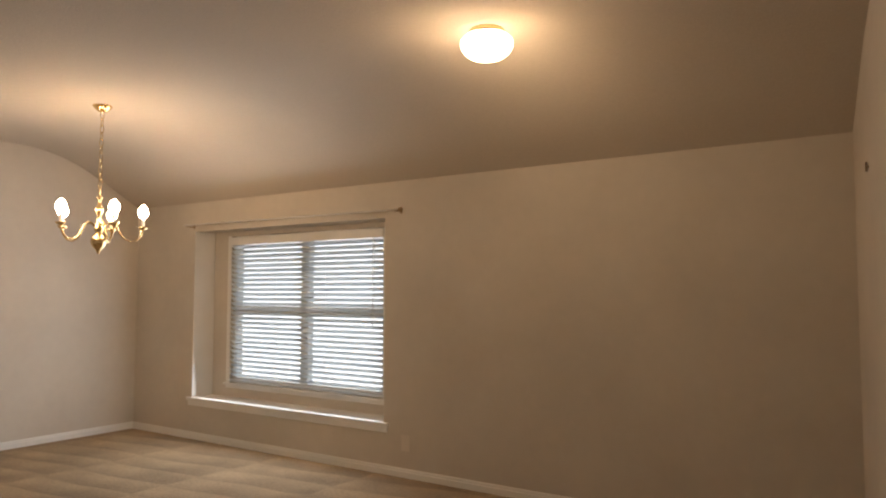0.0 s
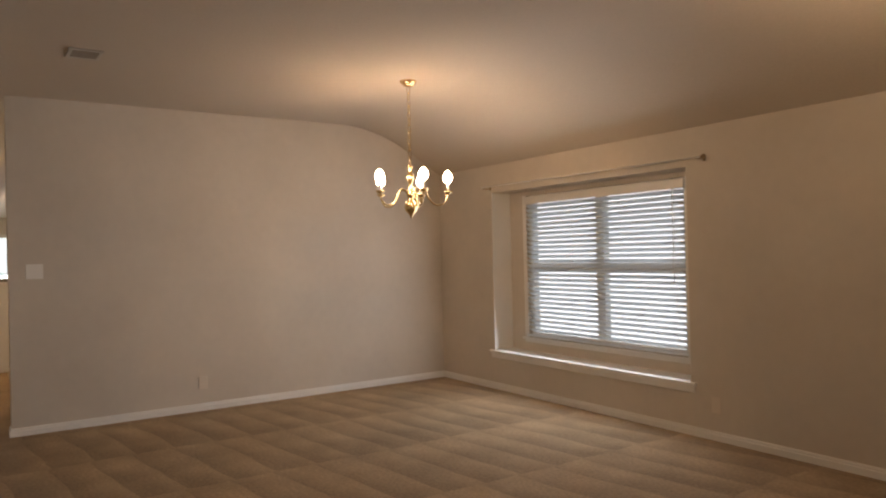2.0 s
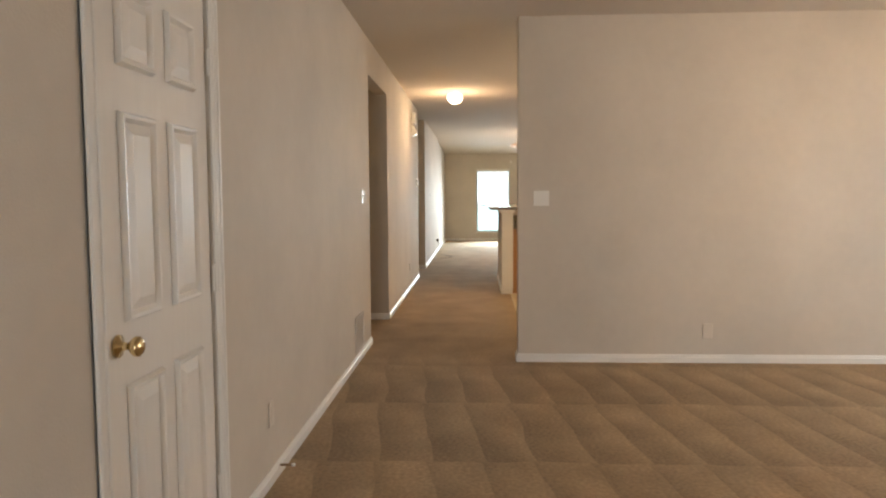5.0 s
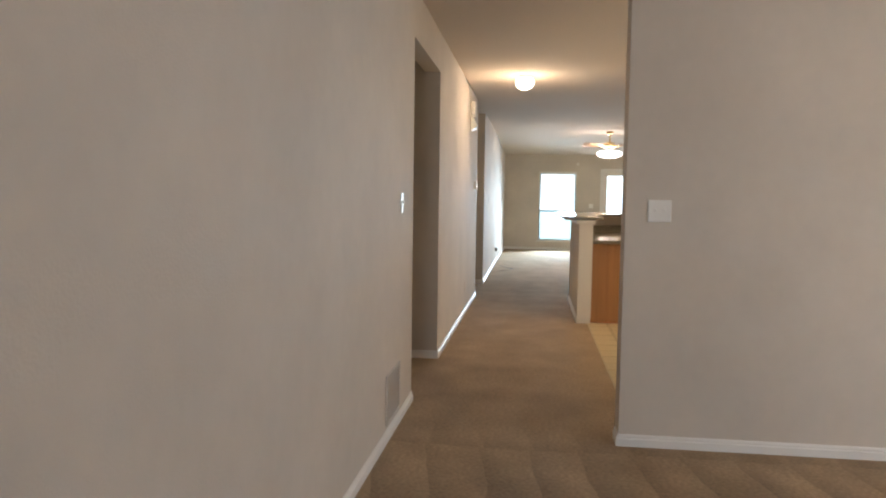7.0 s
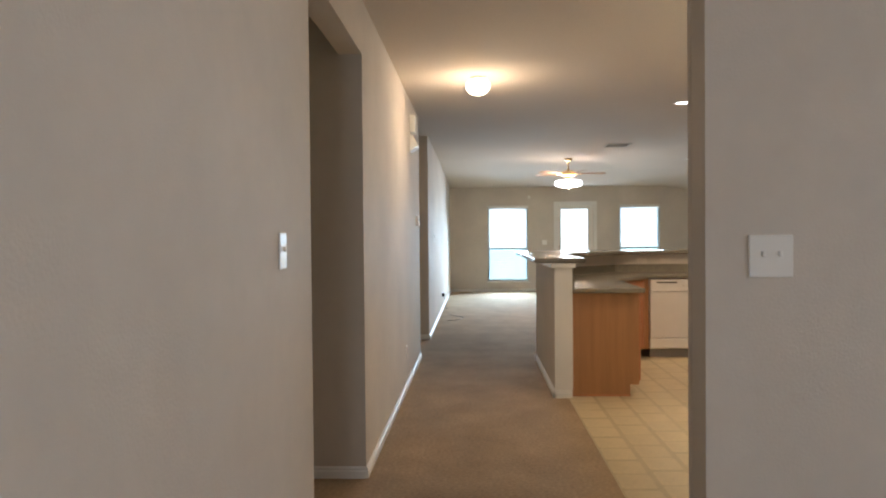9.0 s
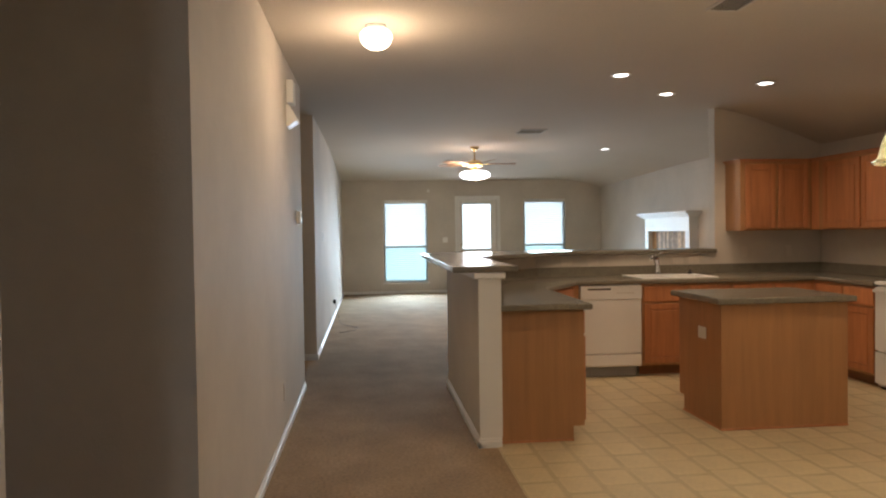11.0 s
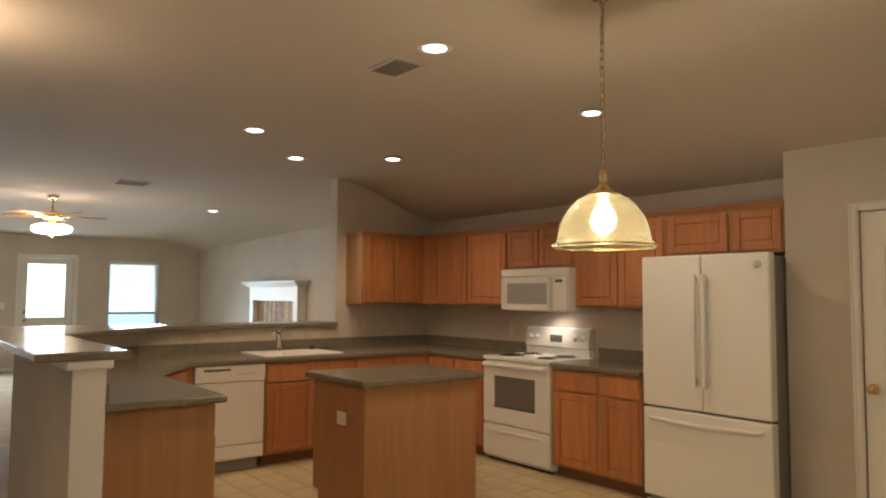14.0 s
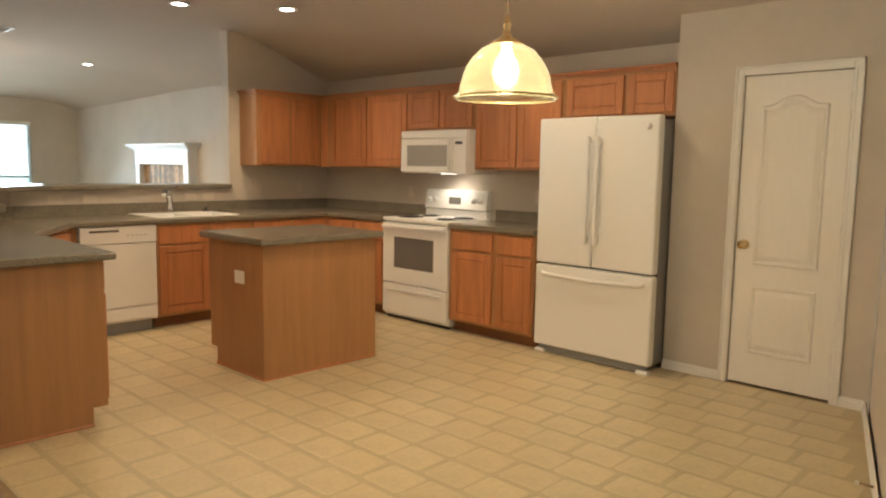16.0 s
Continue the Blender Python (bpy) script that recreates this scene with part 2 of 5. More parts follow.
def prism(outline, z0, z1, bm=None, bevel=0.0):
    """An upright body over a flat outline."""
    bm = bm or bmesh.new()
    low = [bm.verts.new((x, y, z0)) for x, y in outline]
    high = [bm.verts.new((x, y, z1)) for x, y in outline]
    faces = [bm.faces.new(list(reversed(low))), bm.faces.new(high)]
    n = len(outline)
    for i in range(n):
        faces.append(bm.faces.new((low[i], low[(i + 1) % n], high[(i + 1) % n], high[i])))
    bmesh.ops.recalc_face_normals(bm, faces=faces)
    if bevel:
        es = [e for e in bm.edges if all(v in high for v in e.verts) or all(v in low for v in e.verts)]
        bmesh.ops.bevel(bm, geom=es, offset=bevel, segments=3, affect="EDGES", profile=0.5)
    return bm


def link(name, bm, mat, origin):
    bmesh.ops.translate(bm, verts=bm.verts, vec=-Vector(origin))
    bmesh.ops.recalc_face_normals(bm, faces=bm.faces)
    me = bpy.data.meshes.new(name)
    bm.to_mesh(me)
    bm.free()
    me.materials.append(mat)
    return new(name, me)


def structure(name, bm, mat, label, category="wall"):
    ob = link(name, bm, mat, (0, 0, 0))
    ORIGIN[ob] = Vector((0, 0, 0))
    return tagged(ob, label, category, kind="structure")


def thing(name, at, label, category, group="", kind=""):
    ob = new(name)
    ob.empty_display_size = 0.1
    ob.location = at
    ORIGIN[ob] = Vector(at)
    return tagged(ob, label, category, group, kind)


def part(name, bm, mat, parent, label=""):
    """One mesh under a thing or a part; the bmesh is in the world's metres."""
    ob = link(name, bm, mat, ORIGIN[parent])
    ob.parent = parent
    ORIGIN[ob] = ORIGIN[parent]
    return tagged(ob, label)


def solo(name, bm, mat, label, category, at, group="", kind=""):
    """A thing that is one mesh."""
    ob = link(name, bm, mat, at)
    ob.location = at
    ORIGIN[ob] = Vector(at)
    return tagged(ob, label, category, group, kind)


# ---- large structure ----
H = 2.68            # flat ceiling
YH = -0.81          # hall wall
XE = -6.706         # end wall of the dining room
YW = 4.53           # window wall
YK = 4.66           # range wall
XK = -13.42         # wall between kitchen and living room
XF = -22.25         # far wall
YN = 5.15           # fireplace wall

structure("floor", boxes(((-23.0, -4.5, -0.2), (3.2, 6.0, 0.0))), CARPET, "beige cut-pile carpet with vacuum marks", "floor")


def strip_ceiling(bm, x0, x1, y_back, crease, y_end, z_end, thick=0.12, fall=0.0):
    """Flat ceiling that bends down softly towards the outer wall."""
    slope = (z_end - H) / (y_end - crease)
    r = 0.40
    line = [(y_back, H)]
    for k in range(25):
        u = k / 24
        y = crease - r + 2 * r * u
        line.append((y, H + slope * r * u * u))
    line.append((y_end + 0.6, z_end + slope * 0.6))
    a = [bm.verts.new((x0, y, z - fall)) for y, z in line]
    b = [bm.verts.new((x1, y, z)) for y, z in line]
    c = [bm.verts.new((x0, y, z - fall + thick)) for y, z in line]
    d = [bm.verts.new((x1, y, z + thick)) for y, z in line]
    for i in range(len(line) - 1):
        bm.faces.new((a[i], a[i + 1], b[i + 1], b[i]))
        bm.faces.new((c[i], d[i], d[i + 1], c[i + 1]))
        bm.faces.new((a[i], c[i], c[i + 1], a[i + 1]))
        bm.faces.new((b[i], b[i + 1], d[i + 1], d[i]))
    bm.faces.new((a[0], b[0], d[0], c[0]))
    bm.faces.new((a[-1], c[-1], d[-1], b[-1]))


bm = bmesh.new()
strip_ceiling(bm, -6.78, 3.2, -4.5, 3.72, YW, 2.215)
strip_ceiling(bm, -13.5, -6.78, -4.5, 3.60, YK, 2.28)
strip_ceiling(bm, -17.9, -13.5, -4.5, 4.55, YN, 2.50)
strip_ceiling(bm, -23.0, -17.9, -4.5, 4.55, YN, 2.50, fall=0.15)
structure("ceiling", bm, CEIL, "beige painted ceiling sloping down to the outer wall", "ceiling")

# hall wall, with the passage and the dark side hall
structure("wall_hall_1", boxes(
    ((3.2, YH - 0.13, 0), (-2.865, YH, H + .05)),
    ((-2.865, YH - 0.13, 2.015), (-3.625, YH, H + .05)),
    ((-3.625, YH - 0.13, 0), (-7.365, YH, H + .05)),
    ((-7.365, YH - 0.13, 2.373), (-8.637, YH, H + .05)),
    ((-8.637, YH - 0.13, 0), (-12.586, YH, H + .05))), PAINT, "beige painted hall wall with a passage")
structure("wall_hall_2", boxes(((-14.05, YH - 0.13, 0), (-23.0, YH, H + .05))), PAINT, "beige painted side wall of the living room")
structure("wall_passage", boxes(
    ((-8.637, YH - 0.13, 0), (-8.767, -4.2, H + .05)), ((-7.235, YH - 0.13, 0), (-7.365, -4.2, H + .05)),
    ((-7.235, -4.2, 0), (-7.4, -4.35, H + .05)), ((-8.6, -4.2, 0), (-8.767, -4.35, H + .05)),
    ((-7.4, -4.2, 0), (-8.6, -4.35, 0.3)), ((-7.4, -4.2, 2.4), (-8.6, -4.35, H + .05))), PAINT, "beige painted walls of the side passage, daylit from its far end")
structure("wall_side_hall", boxes(
    ((-14.05, YH - 0.13, 0), (-14.18, -3.0, H + .05)), ((-12.456, YH - 0.13, 0), (-12.586, -3.0, H + .05)),
    ((-12.456, -3.0, 0), (-14.18, -3.15, H + .05))), PAINT, "beige painted walls of the unlit side hall")
structure("wall_closet", boxes(((-2.6, -2.0, 0), (-4.0, -1.9, H)), ((-2.6, -1.9, 0), (-2.5, YH - 0.13, H)), ((-4.1, -2.0, 0), (-4.0, YH - 0.13, H))), PAINT, "walls of the closet behind the panel door")

# end wall of the dining room
structure("wall_end", prism([(XE, 0.457), (XE, YW + 0.6), (XE - 0.13, YW + 0.6), (XE - 0.13, 0.457)], 0, H + .05), PAINT, "beige painted end wall of the dining room")

# window wall with its deep recess
RX0, RX1, RZ0, RZ1, RD = -5.79, -3.485, 0.385, 1.94, 0.235
WX0, WX1, WZ0, WZ1 = -5.535, -3.68, 0.515, 1.90
structure("wall_window", boxes(
    ((XE, YW, 0), (RX0, YW + RD, 2.9)), ((RX1, YW, 0), (0.3, YW + RD, 2.9)),
    ((RX0, YW, 0), (RX1, YW + RD, RZ0 - 0.03)), ((RX0, YW, RZ1), (RX1, YW + RD, 2.9)),
    ((XE, YW + RD, 0), (WX0, YW + RD + 0.12, 2.9)), ((WX1, YW + RD, 0), (0.3, YW + RD + 0.12, 2.9)),
    ((WX0, YW + RD, 0), (WX1, YW + RD + 0.12, WZ0)), ((WX0, YW + RD, WZ1), (WX1, YW + RD + 0.12, 2.9))), PAINT, "beige painted window wall with a deep recess")

# east wall and the closing walls behind the start
structure("wall_east", prism([(-0.344, YW), (0.25, 0.9), (0.40, 0.9), (-0.20, YW)], 0, H + .05), PAINT, "beige painted side wall of the front room")
structure("wall_foyer", boxes(((0.25, 0.77, 0), (3.2, 0.9, H + .05)), ((3.2, -1.0, 0), (3.35, -0.5, H + .05)), ((3.2, 0.4, 0), (3.35, 0.9, H + .05)), ((3.2, -0.5, 2.1), (3.35, 0.4, H + .05))), PAINT, "beige painted foyer walls")

# kitchen walls
structure("wall_range", boxes(((-9.21, YK, 0), (XK - 0.13, YK + 0.13, 2.9))), PAINT, "beige painted kitchen wall behind the range")
PX0, PX1, PT = -8.724, -8.110, 1.97
structure("wall_pantry", boxes(
    ((-9.172, 4.345, 0), (PX0, 4.465, 2.9)), ((PX1, 4.345, 0), (-7.9, 4.465, 2.9)), ((PX0, 4.345, PT), (PX1, 4.465, 2.9)),
    ((-9.172, 4.465, 0), (-9.09, YK + 0.13, 2.9)), ((-9.09, 5.3, 0), (-7.8, 5.4, 2.9)), ((-9.09, YK + 0.13, 0), (-9.0, 5.3, 2.9)), ((-7.9, 4.465, 0), (-7.8, 5.3, 2.9))),
    PAINT, "beige painted wall round the pantry door")
structure("wall_kitchen_east", prism([(-7.895, 4.345), (-6.87, 0.457), (-6.84, 0.457), (-6.84, 4.345)], 0, H + .05), PAINT, "beige painted wall beside the pantry")
structure("wall_kitchen_west", boxes(((XK, 3.455, 0), (XK - 0.13, YN + 0.5, 2.9))), PAINT, "beige painted wall stub beside the upper cabinets")

# half walls under the bar
structure("wall_half", prism([(-10.64, 0.47), (-10.64, 0.61), (-12.44, 0.61), (-13.30, 1.47), (XK + 0.02, 3.455), (XK - 0.11, 3.455), (XK - 0.11, 1.42), (-12.49, 0.47)], 0, 1.125), PAINT, "beige painted half wall under the bar")

# living room
structure("wall_fireplace", boxes(((XK - 0.13, YN, 0), (-23.0, YN + 0.13, 2.9))), PAINT, "beige painted wall behind the fireplace")
W1, W2 = (0.11, 1.105), (3.32, 4.305)
LZ0, LZ1 = 0.25, 2.11
DY0, DY1, DT = 1.815, 2.69, 2.11
structure("wall_far", boxes(
    ((XF, YH, 0), (XF - 0.15, W1[0], 2.9)), ((XF, W1[0], 0), (XF - 0.15, W1[1], LZ0)), ((XF, W1[0], LZ1), (XF - 0.15, W1[1], 2.9)),
    ((XF, W1[1], 0), (XF - 0.15, DY0, 2.9)), ((XF, DY0, DT), (XF - 0.15, DY1, 2.9)), ((XF, DY1, 0), (XF - 0.15, W2[0], 2.9)),
    ((XF, W2[0], 0), (XF - 0.15, W2[1], LZ0)), ((XF, W2[0], LZ1), (XF - 0.15, W2[1], 2.9)), ((XF, W2[1], 0), (XF - 0.15, YN, 2.9))), PAINT, "beige painted far wall with two windows and a door")

# outside
structure("ground", boxes(((-400, -400, -0.6), (400, 400, -0.25))), GRASS, "lawn round the house", "ground")


# ---- trim ----
def baseboard(runs, name="baseboard", h=0.066, d=0.014):
    """Moulded skirting along runs of (x0, y0, x1, y1), proud to the left of its direction."""
    bm = bmesh.new()
    for x0, y0, x1, y1 in runs:
        a, b = Vector((x0, y0, 0)), Vector((x1, y1, 0))
        n = Vector((-(b - a).y, (b - a).x, 0)).normalized()
        prof = [(0, 0), (d, 0), (d, h * 0.62), (d * 0.55, h * 0.72), (d * 0.8, h * 0.8), (d * 0.35, h), (0, h)]
        p = [bm.verts.new(a + n * u + Vector((0, 0, z))) for u, z in prof]
        q = [bm.verts.new(b + n * u + Vector((0, 0, z))) for u, z in prof]
        k = len(prof)
        for i in range(k):
            bm.faces.new((p[i], p[(i + 1) % k], q[(i + 1) % k], q[i]))
        bm.faces.new(p)
        bm.faces.new(list(reversed(q)))
    return structure(name, bm, TRIM, "white moulded wooden baseboard", "baseboard")


baseboard([(-2.80, YH, 3.2, YH), (-7.365, YH, -3.69, YH), (-12.586, YH, -8.637, YH), (XF, YH, -14.05, YH)])
baseboard([(XE, YW, XE, 0.457)])
baseboard([(XE + 0.014, 0.457, XE - 0.13, 0.457)])
baseboard([(-0.344, YW, XE, YW)])
baseboard([(PX0 - 0.056, 4.345, -9.172, 4.345), (-7.925, 4.345, PX1 + 0.056, 4.345)])
baseboard([(-10.626, 0.47, -12.49, 0.47)])
baseboard([(-10.64, 0.61, -10.64, 0.456)])
baseboard([(-6.875, 0.48, -7.915, 4.33)])
baseboard([(-8.637, YH, -8.637, -4.2)], d=0.012)
baseboard([(XF, YN, XF, DY1 + 0.08), (XF, DY0 - 0.08, XF, YH)])
baseboard([(-14.05, YH, -14.05, -3.0)], d=0.012)
baseboard([(XK - 0.13, YN, XF, YN)])


def casing(name, u0, u1, top, plane, axis, out, w=0.065, d=0.018):
    """Moulded door casing round an opening, on a wall plane; axis: the wall runs along x or y; out: the room's side."""
    def bx(a, b, z0, z1, t):
        if axis == "x":
            return ((a, plane, z0), (b, plane + out * t, z1))
        return ((plane, a, z0), (plane + out * t, b, z1))
    lo, hi = min(u0, u1), max(u0, u1)
    bm = bmesh.new()
    for a, b, z0, z1 in ((lo - w, lo, 0, top + w), (hi, hi + w, 0, top + w), (lo, hi, top, top + w)):
        p, q = bx(a, b, z0, z1, d * 0.7)
        box(bm, p, q, 0.004)
    for a, b, z0, z1 in ((lo - w, lo - w + 0.018, 0, top + w), (hi + w - 0.018, hi + w, 0, top + w), (lo - w, hi + w, top + w - 0.018, top + w)):
        p, q = bx(a, b, z0, z1, d)
        box(bm, p, q, 0.004)
    for a, b, z0, z1 in ((lo - 0.022, lo - 0.008, 0, top), (hi + 0.008, hi + 0.022, 0, top)):
        p, q = bx(a, b, z0, z1, d * 0.95)
        box(bm, p, q, 0.003)
    return structure(name, bm, TRIM, "white moulded door casing", "trim")


casing("trim_door_1", -2.865, -3.625, 2.015, YH, "x", 1)
casing("trim_door_2", PX0, PX1, PT, 4.345, "x", -1, w=0.056)
casing("trim_door_3", DY0, DY1, DT, XF, "y", 1, w=0.085)


def raised_panel(bm, u0, u1, z0, z1, face, axis, out, arch=0.0, relief=1.0):
    """The moulded frame of a pressed door panel: a groove with a raised field."""
    def v(u, z, t):
        return (u, face + out * t, z) if axis == "x" else (face + out * t, u, z)
    rings = []
    steps = [(0.0, 0.0005), (0.008, 0.010), (0.017, 0.009), (0.028, 0.001), (0.060, 0.009)]
    for inset, t in steps:
        a, b, c, e = u0 + inset, u1 - inset, z0 + inset, z1 - inset
        pts = [(a, c), (b, c), (b, e)]
        if arch:
            for k in range(1, 16):
                f = k / 16
                rise = min(max((0.5 - abs(f - 0.5)) * 2.9 - 0.28, 0.0), 1.0)
                pts.append((b + (a - b) * f, e + arch * rise * rise * (3 - 2 * rise)))
        pts.append((a, e))
        rings.append([bm.verts.new(v(u, z, t * relief)) for u, z in pts])
    n = len(rings[0])
    for p, q in zip(rings, rings[1:]):
        for i in range(n):
            bm.faces.new((p[i], p[(i + 1) % n], q[(i + 1) % n], q[i]))
    bm.faces.new(rings[-1])


def knob(at, out, parent, mat=BRASS):
    """Round door knob with its rose, standing out along y."""
    m = Matrix.Translation(at) @ Matrix.Rotation(radians(-90 * out), 4, "X")
    prof = [(0.031, 0.0), (0.031, 0.006), (0.012, 0.012), (0.010, 0.034), (0.020, 0.040), (0.027, 0.050), (0.027, 0.060), (0.018, 0.068), (0.002, 0.070)]
    return part("door_knob", lathe(prof, n=20, m=m), mat, parent, "polished brass round knob")


def hinge(at, parent, out=1):
    bm = boxes(((at[0] - 0.012, at[1], at[2] - 0.045), (at[0] + 0.012, at[1] + out * 0.004, at[2] + 0.045)))
    tube([(at[0], at[1] + out * 0.006, at[2] - 0.05), (at[0], at[1] + out * 0.006, at[2] + 0.05)], 0.006, 8, bm)
    return part("hinge", bm, TRIM, parent, "painted steel hinge")


# six-panel closet door in the hall wall
door = thing("door_1", (-3.245, YH - 0.03, 0), "closed white six-panel door with a brass knob", "door", kind="structure")
part("door_leaf", boxes(((-2.872, YH - 0.045, 0.012), (-3.618, YH - 0.008, 2.009)), bevel=0.002), DOOR, door)
for u0, u1 in ((-3.20, -2.985), (-3.505, -3.29)):
    for z0, z1 in ((0.20, 0.80), (0.97, 1.54), (1.66, 1.88)):
        bm = bmesh.new()
        raised_panel(bm, u0, u1, z0, z1, YH - 0.0075, "x", 1, relief=1.7)
        part("door_panel", bm, DOOR, door)
knob((-2.945, YH - 0.008, 0.915), 1, door)
for z in (0.25, 1.02, 1.78):
    hinge((-3.622, YH + 0.002, z), door)

# arched two-panel pantry door
door = thing("door_2", (-8.45, 4.37, 0), "closed white two-panel pantry door with arched panel", "door", kind="structure")
part("door_leaf", boxes(((PX0 + 0.005, 4.353, 0.018), (PX1 - 0.005, 4.390, PT - 0.005)), bevel=0.002), DOOR, door)
for z0, z1, arch in ((0.22, 0.66, 0.0), (0.79, 1.78, 0.055)):
    bm = bmesh.new()
    raised_panel(bm, PX0 + 0.115, PX1 - 0.115, z0, z1, 4.3525, "x", -1, arch)
    part("door_panel", bm, DOOR, door)
knob((PX0 + 0.06, 4.353, 0.915), -1, door)
for z in (0.25, 1.02, 1.78):
    hinge((PX1 - 0.001, 4.343, z), door, -1)

# glazed back door of the living room
door = thing("door_3", (XF - 0.07, (DY0 + DY1) / 2, 0), "closed white back door with a large glass pane", "door", kind="structure")
GY0, GY1, GZ0, GZ1 = 1.905, 2.56, 0.98, 2.01
part("door_leaf", boxes(((XF - 0.03, DY0 + 0.004, 0.01), (XF - 0.07, GY0, DT - 0.004)), ((XF - 0.03, GY1, 0.01), (XF - 0.07, DY1 - 0.004, DT - 0.004)),
                        ((XF - 0.03, GY0, 0.01), (XF - 0.07, GY1, GZ0)), ((XF - 0.03, GY0, GZ1), (XF - 0.07, GY1, DT - 0.004))), DOOR, door)
part("glazing_frame", boxes(((XF - 0.02, GY0 - 0.025, GZ0 - 0.025), (XF - 0.03, GY0 + 0.01, GZ1 + 0.025)), ((XF - 0.02, GY1 - 0.01, GZ0 - 0.025), (XF - 0.03, GY1 + 0.025, GZ1 + 0.025)),
                            ((XF - 0.02, GY0, GZ0 - 0.025), (XF - 0.03, GY1, GZ0 + 0.01)), ((XF - 0.02, GY0, GZ1 - 0.01), (XF - 0.03, GY1, GZ1 + 0.025)), bevel=0.003), DOOR, door)
pane = part("pane", boxes(((XF - 0.048, GY0, GZ0), (XF - 0.052, GY1, GZ1))), PANE, door)
pane.visible_shadow = False
m = Matrix.Translation((XF - 0.03, DY0 + 0.07, 0.93)) @ Matrix.Rotation(radians(90), 4, "Y")
part("door_knob", lathe([(0.03, 0), (0.03, 0.006), (0.011, 0.012), (0.011, 0.035), (0.026, 0.05), (0.026, 0.06), (0.002, 0.068)], n=18, m=m), BRASS, door, "polished brass knob")
m = Matrix.Translation((XF - 0.03, DY0 + 0.07, 1.08)) @ Matrix.Rotation(radians(90), 4, "Y")
part("deadbolt", lathe([(0.028, 0), (0.028, 0.012), (0.008, 0.014), (0.008, 0.03), (0.001, 0.031)], n=18, m=m), BRASS, door, "brass deadbolt")


# ---- windows and blinds ----
def slat_mesh(length, axis, tilt):
    """One curved blind slat, 50 mm deep, round its own middle."""
    bm = bmesh.new()
    rows = []
    n = 5
    for end in (-length / 2, length / 2):
        for side in (0.0009, -0.0009):
            row = []
            for i in range(n):
                u = (i / (n - 1) - 0.5) * 0.048
                w = 0.003 * (1 - (2 * i / (n - 1) - 1) ** 2) + side
                c, s = math.cos(tilt), math.sin(tilt)
                a, z = u * c - w * s, u * s + w * c
                row.append(bm.verts.new((end, a, z) if axis == "x" else (a, end, z)))
            rows.append(row)
    a, b, c, d = rows
    for i in range(n - 1):
        bm.faces.new((a[i], a[i + 1], c[i + 1], c[i])).smooth = True
        bm.faces.new((b[i], d[i], d[i + 1], b[i + 1])).smooth = True
    bm.faces.new((a[0], c[0], d[0], b[0]))
    bm.faces.new((a[-1], b[-1], d[-1], c[-1]))
    bmesh.ops.recalc_face_normals(bm, faces=bm.faces)
    me = bpy.data.meshes.new("slat")
    bm.to_mesh(me)
    bm.free()
    me.materials.append(SLAT)
    return me


def blind(at, width, z0, z1, axis, out, tilt, label, cords, group="", gather=0):
    """A horizontal blind: valance, slats, bottom rail, ladder cords and wand. at: its middle; out: the room's side."""
    ob = thing("window_blind", (at[0], at[1], z1), label, "blind", group)
    me = slat_mesh(width - 0.01, axis, tilt)
    pitch = 0.0445
    count = int((z1 - 0.075 - z0 - 0.03) / pitch)
    for i in range(count):
        s = new("slat", me)
        s.parent = ob
        s.location = (0, 0, -0.095 - i * pitch)

    def bx(u0, u1, t0, t1, za, zb):
        if axis == "x":
            return ((at[0] + u0, at[1] + t0, za), (at[0] + u1, at[1] + t1, zb))
        return ((at[0] + t0, at[1] + u0, za), (at[0] + t1, at[1] + u1, zb))
    h = width / 2
    part("valance", boxes(bx(-h, h, out * 0.022, out * 0.036, z1 - 0.075, z1), bevel=0.004), TRIM, ob, "moulded white valance")
    part("headrail", boxes(bx(-h, h, -out * 0.025, out * 0.018, z1 - 0.055, z1 - 0.004)), VINYLFRAME, ob)
    part("bottom_rail", boxes(bx(-h, h, -0.024, 0.024, z0, z0 + 0.018), bevel=0.004), SLAT, ob)
    for u in cords:
        part("ladder_cord", boxes(bx(u - 0.0015, u + 0.0015, out * 0.024, out * 0.026, z0, z1 - 0.05)), PLASTIC, ob)
    u = h - 0.10
    p = (at[0] + u, at[1] + out * 0.04, 0) if axis == "x" else (at[0] + out * 0.04, at[1] + u, 0)
    part("tilt_wand", tube([(p[0], p[1], z1 - 0.06), (p[0], p[1], z1 - 0.80)], 0.004, 8), PLASTIC, ob, "clear plastic tilt wand")
    return ob


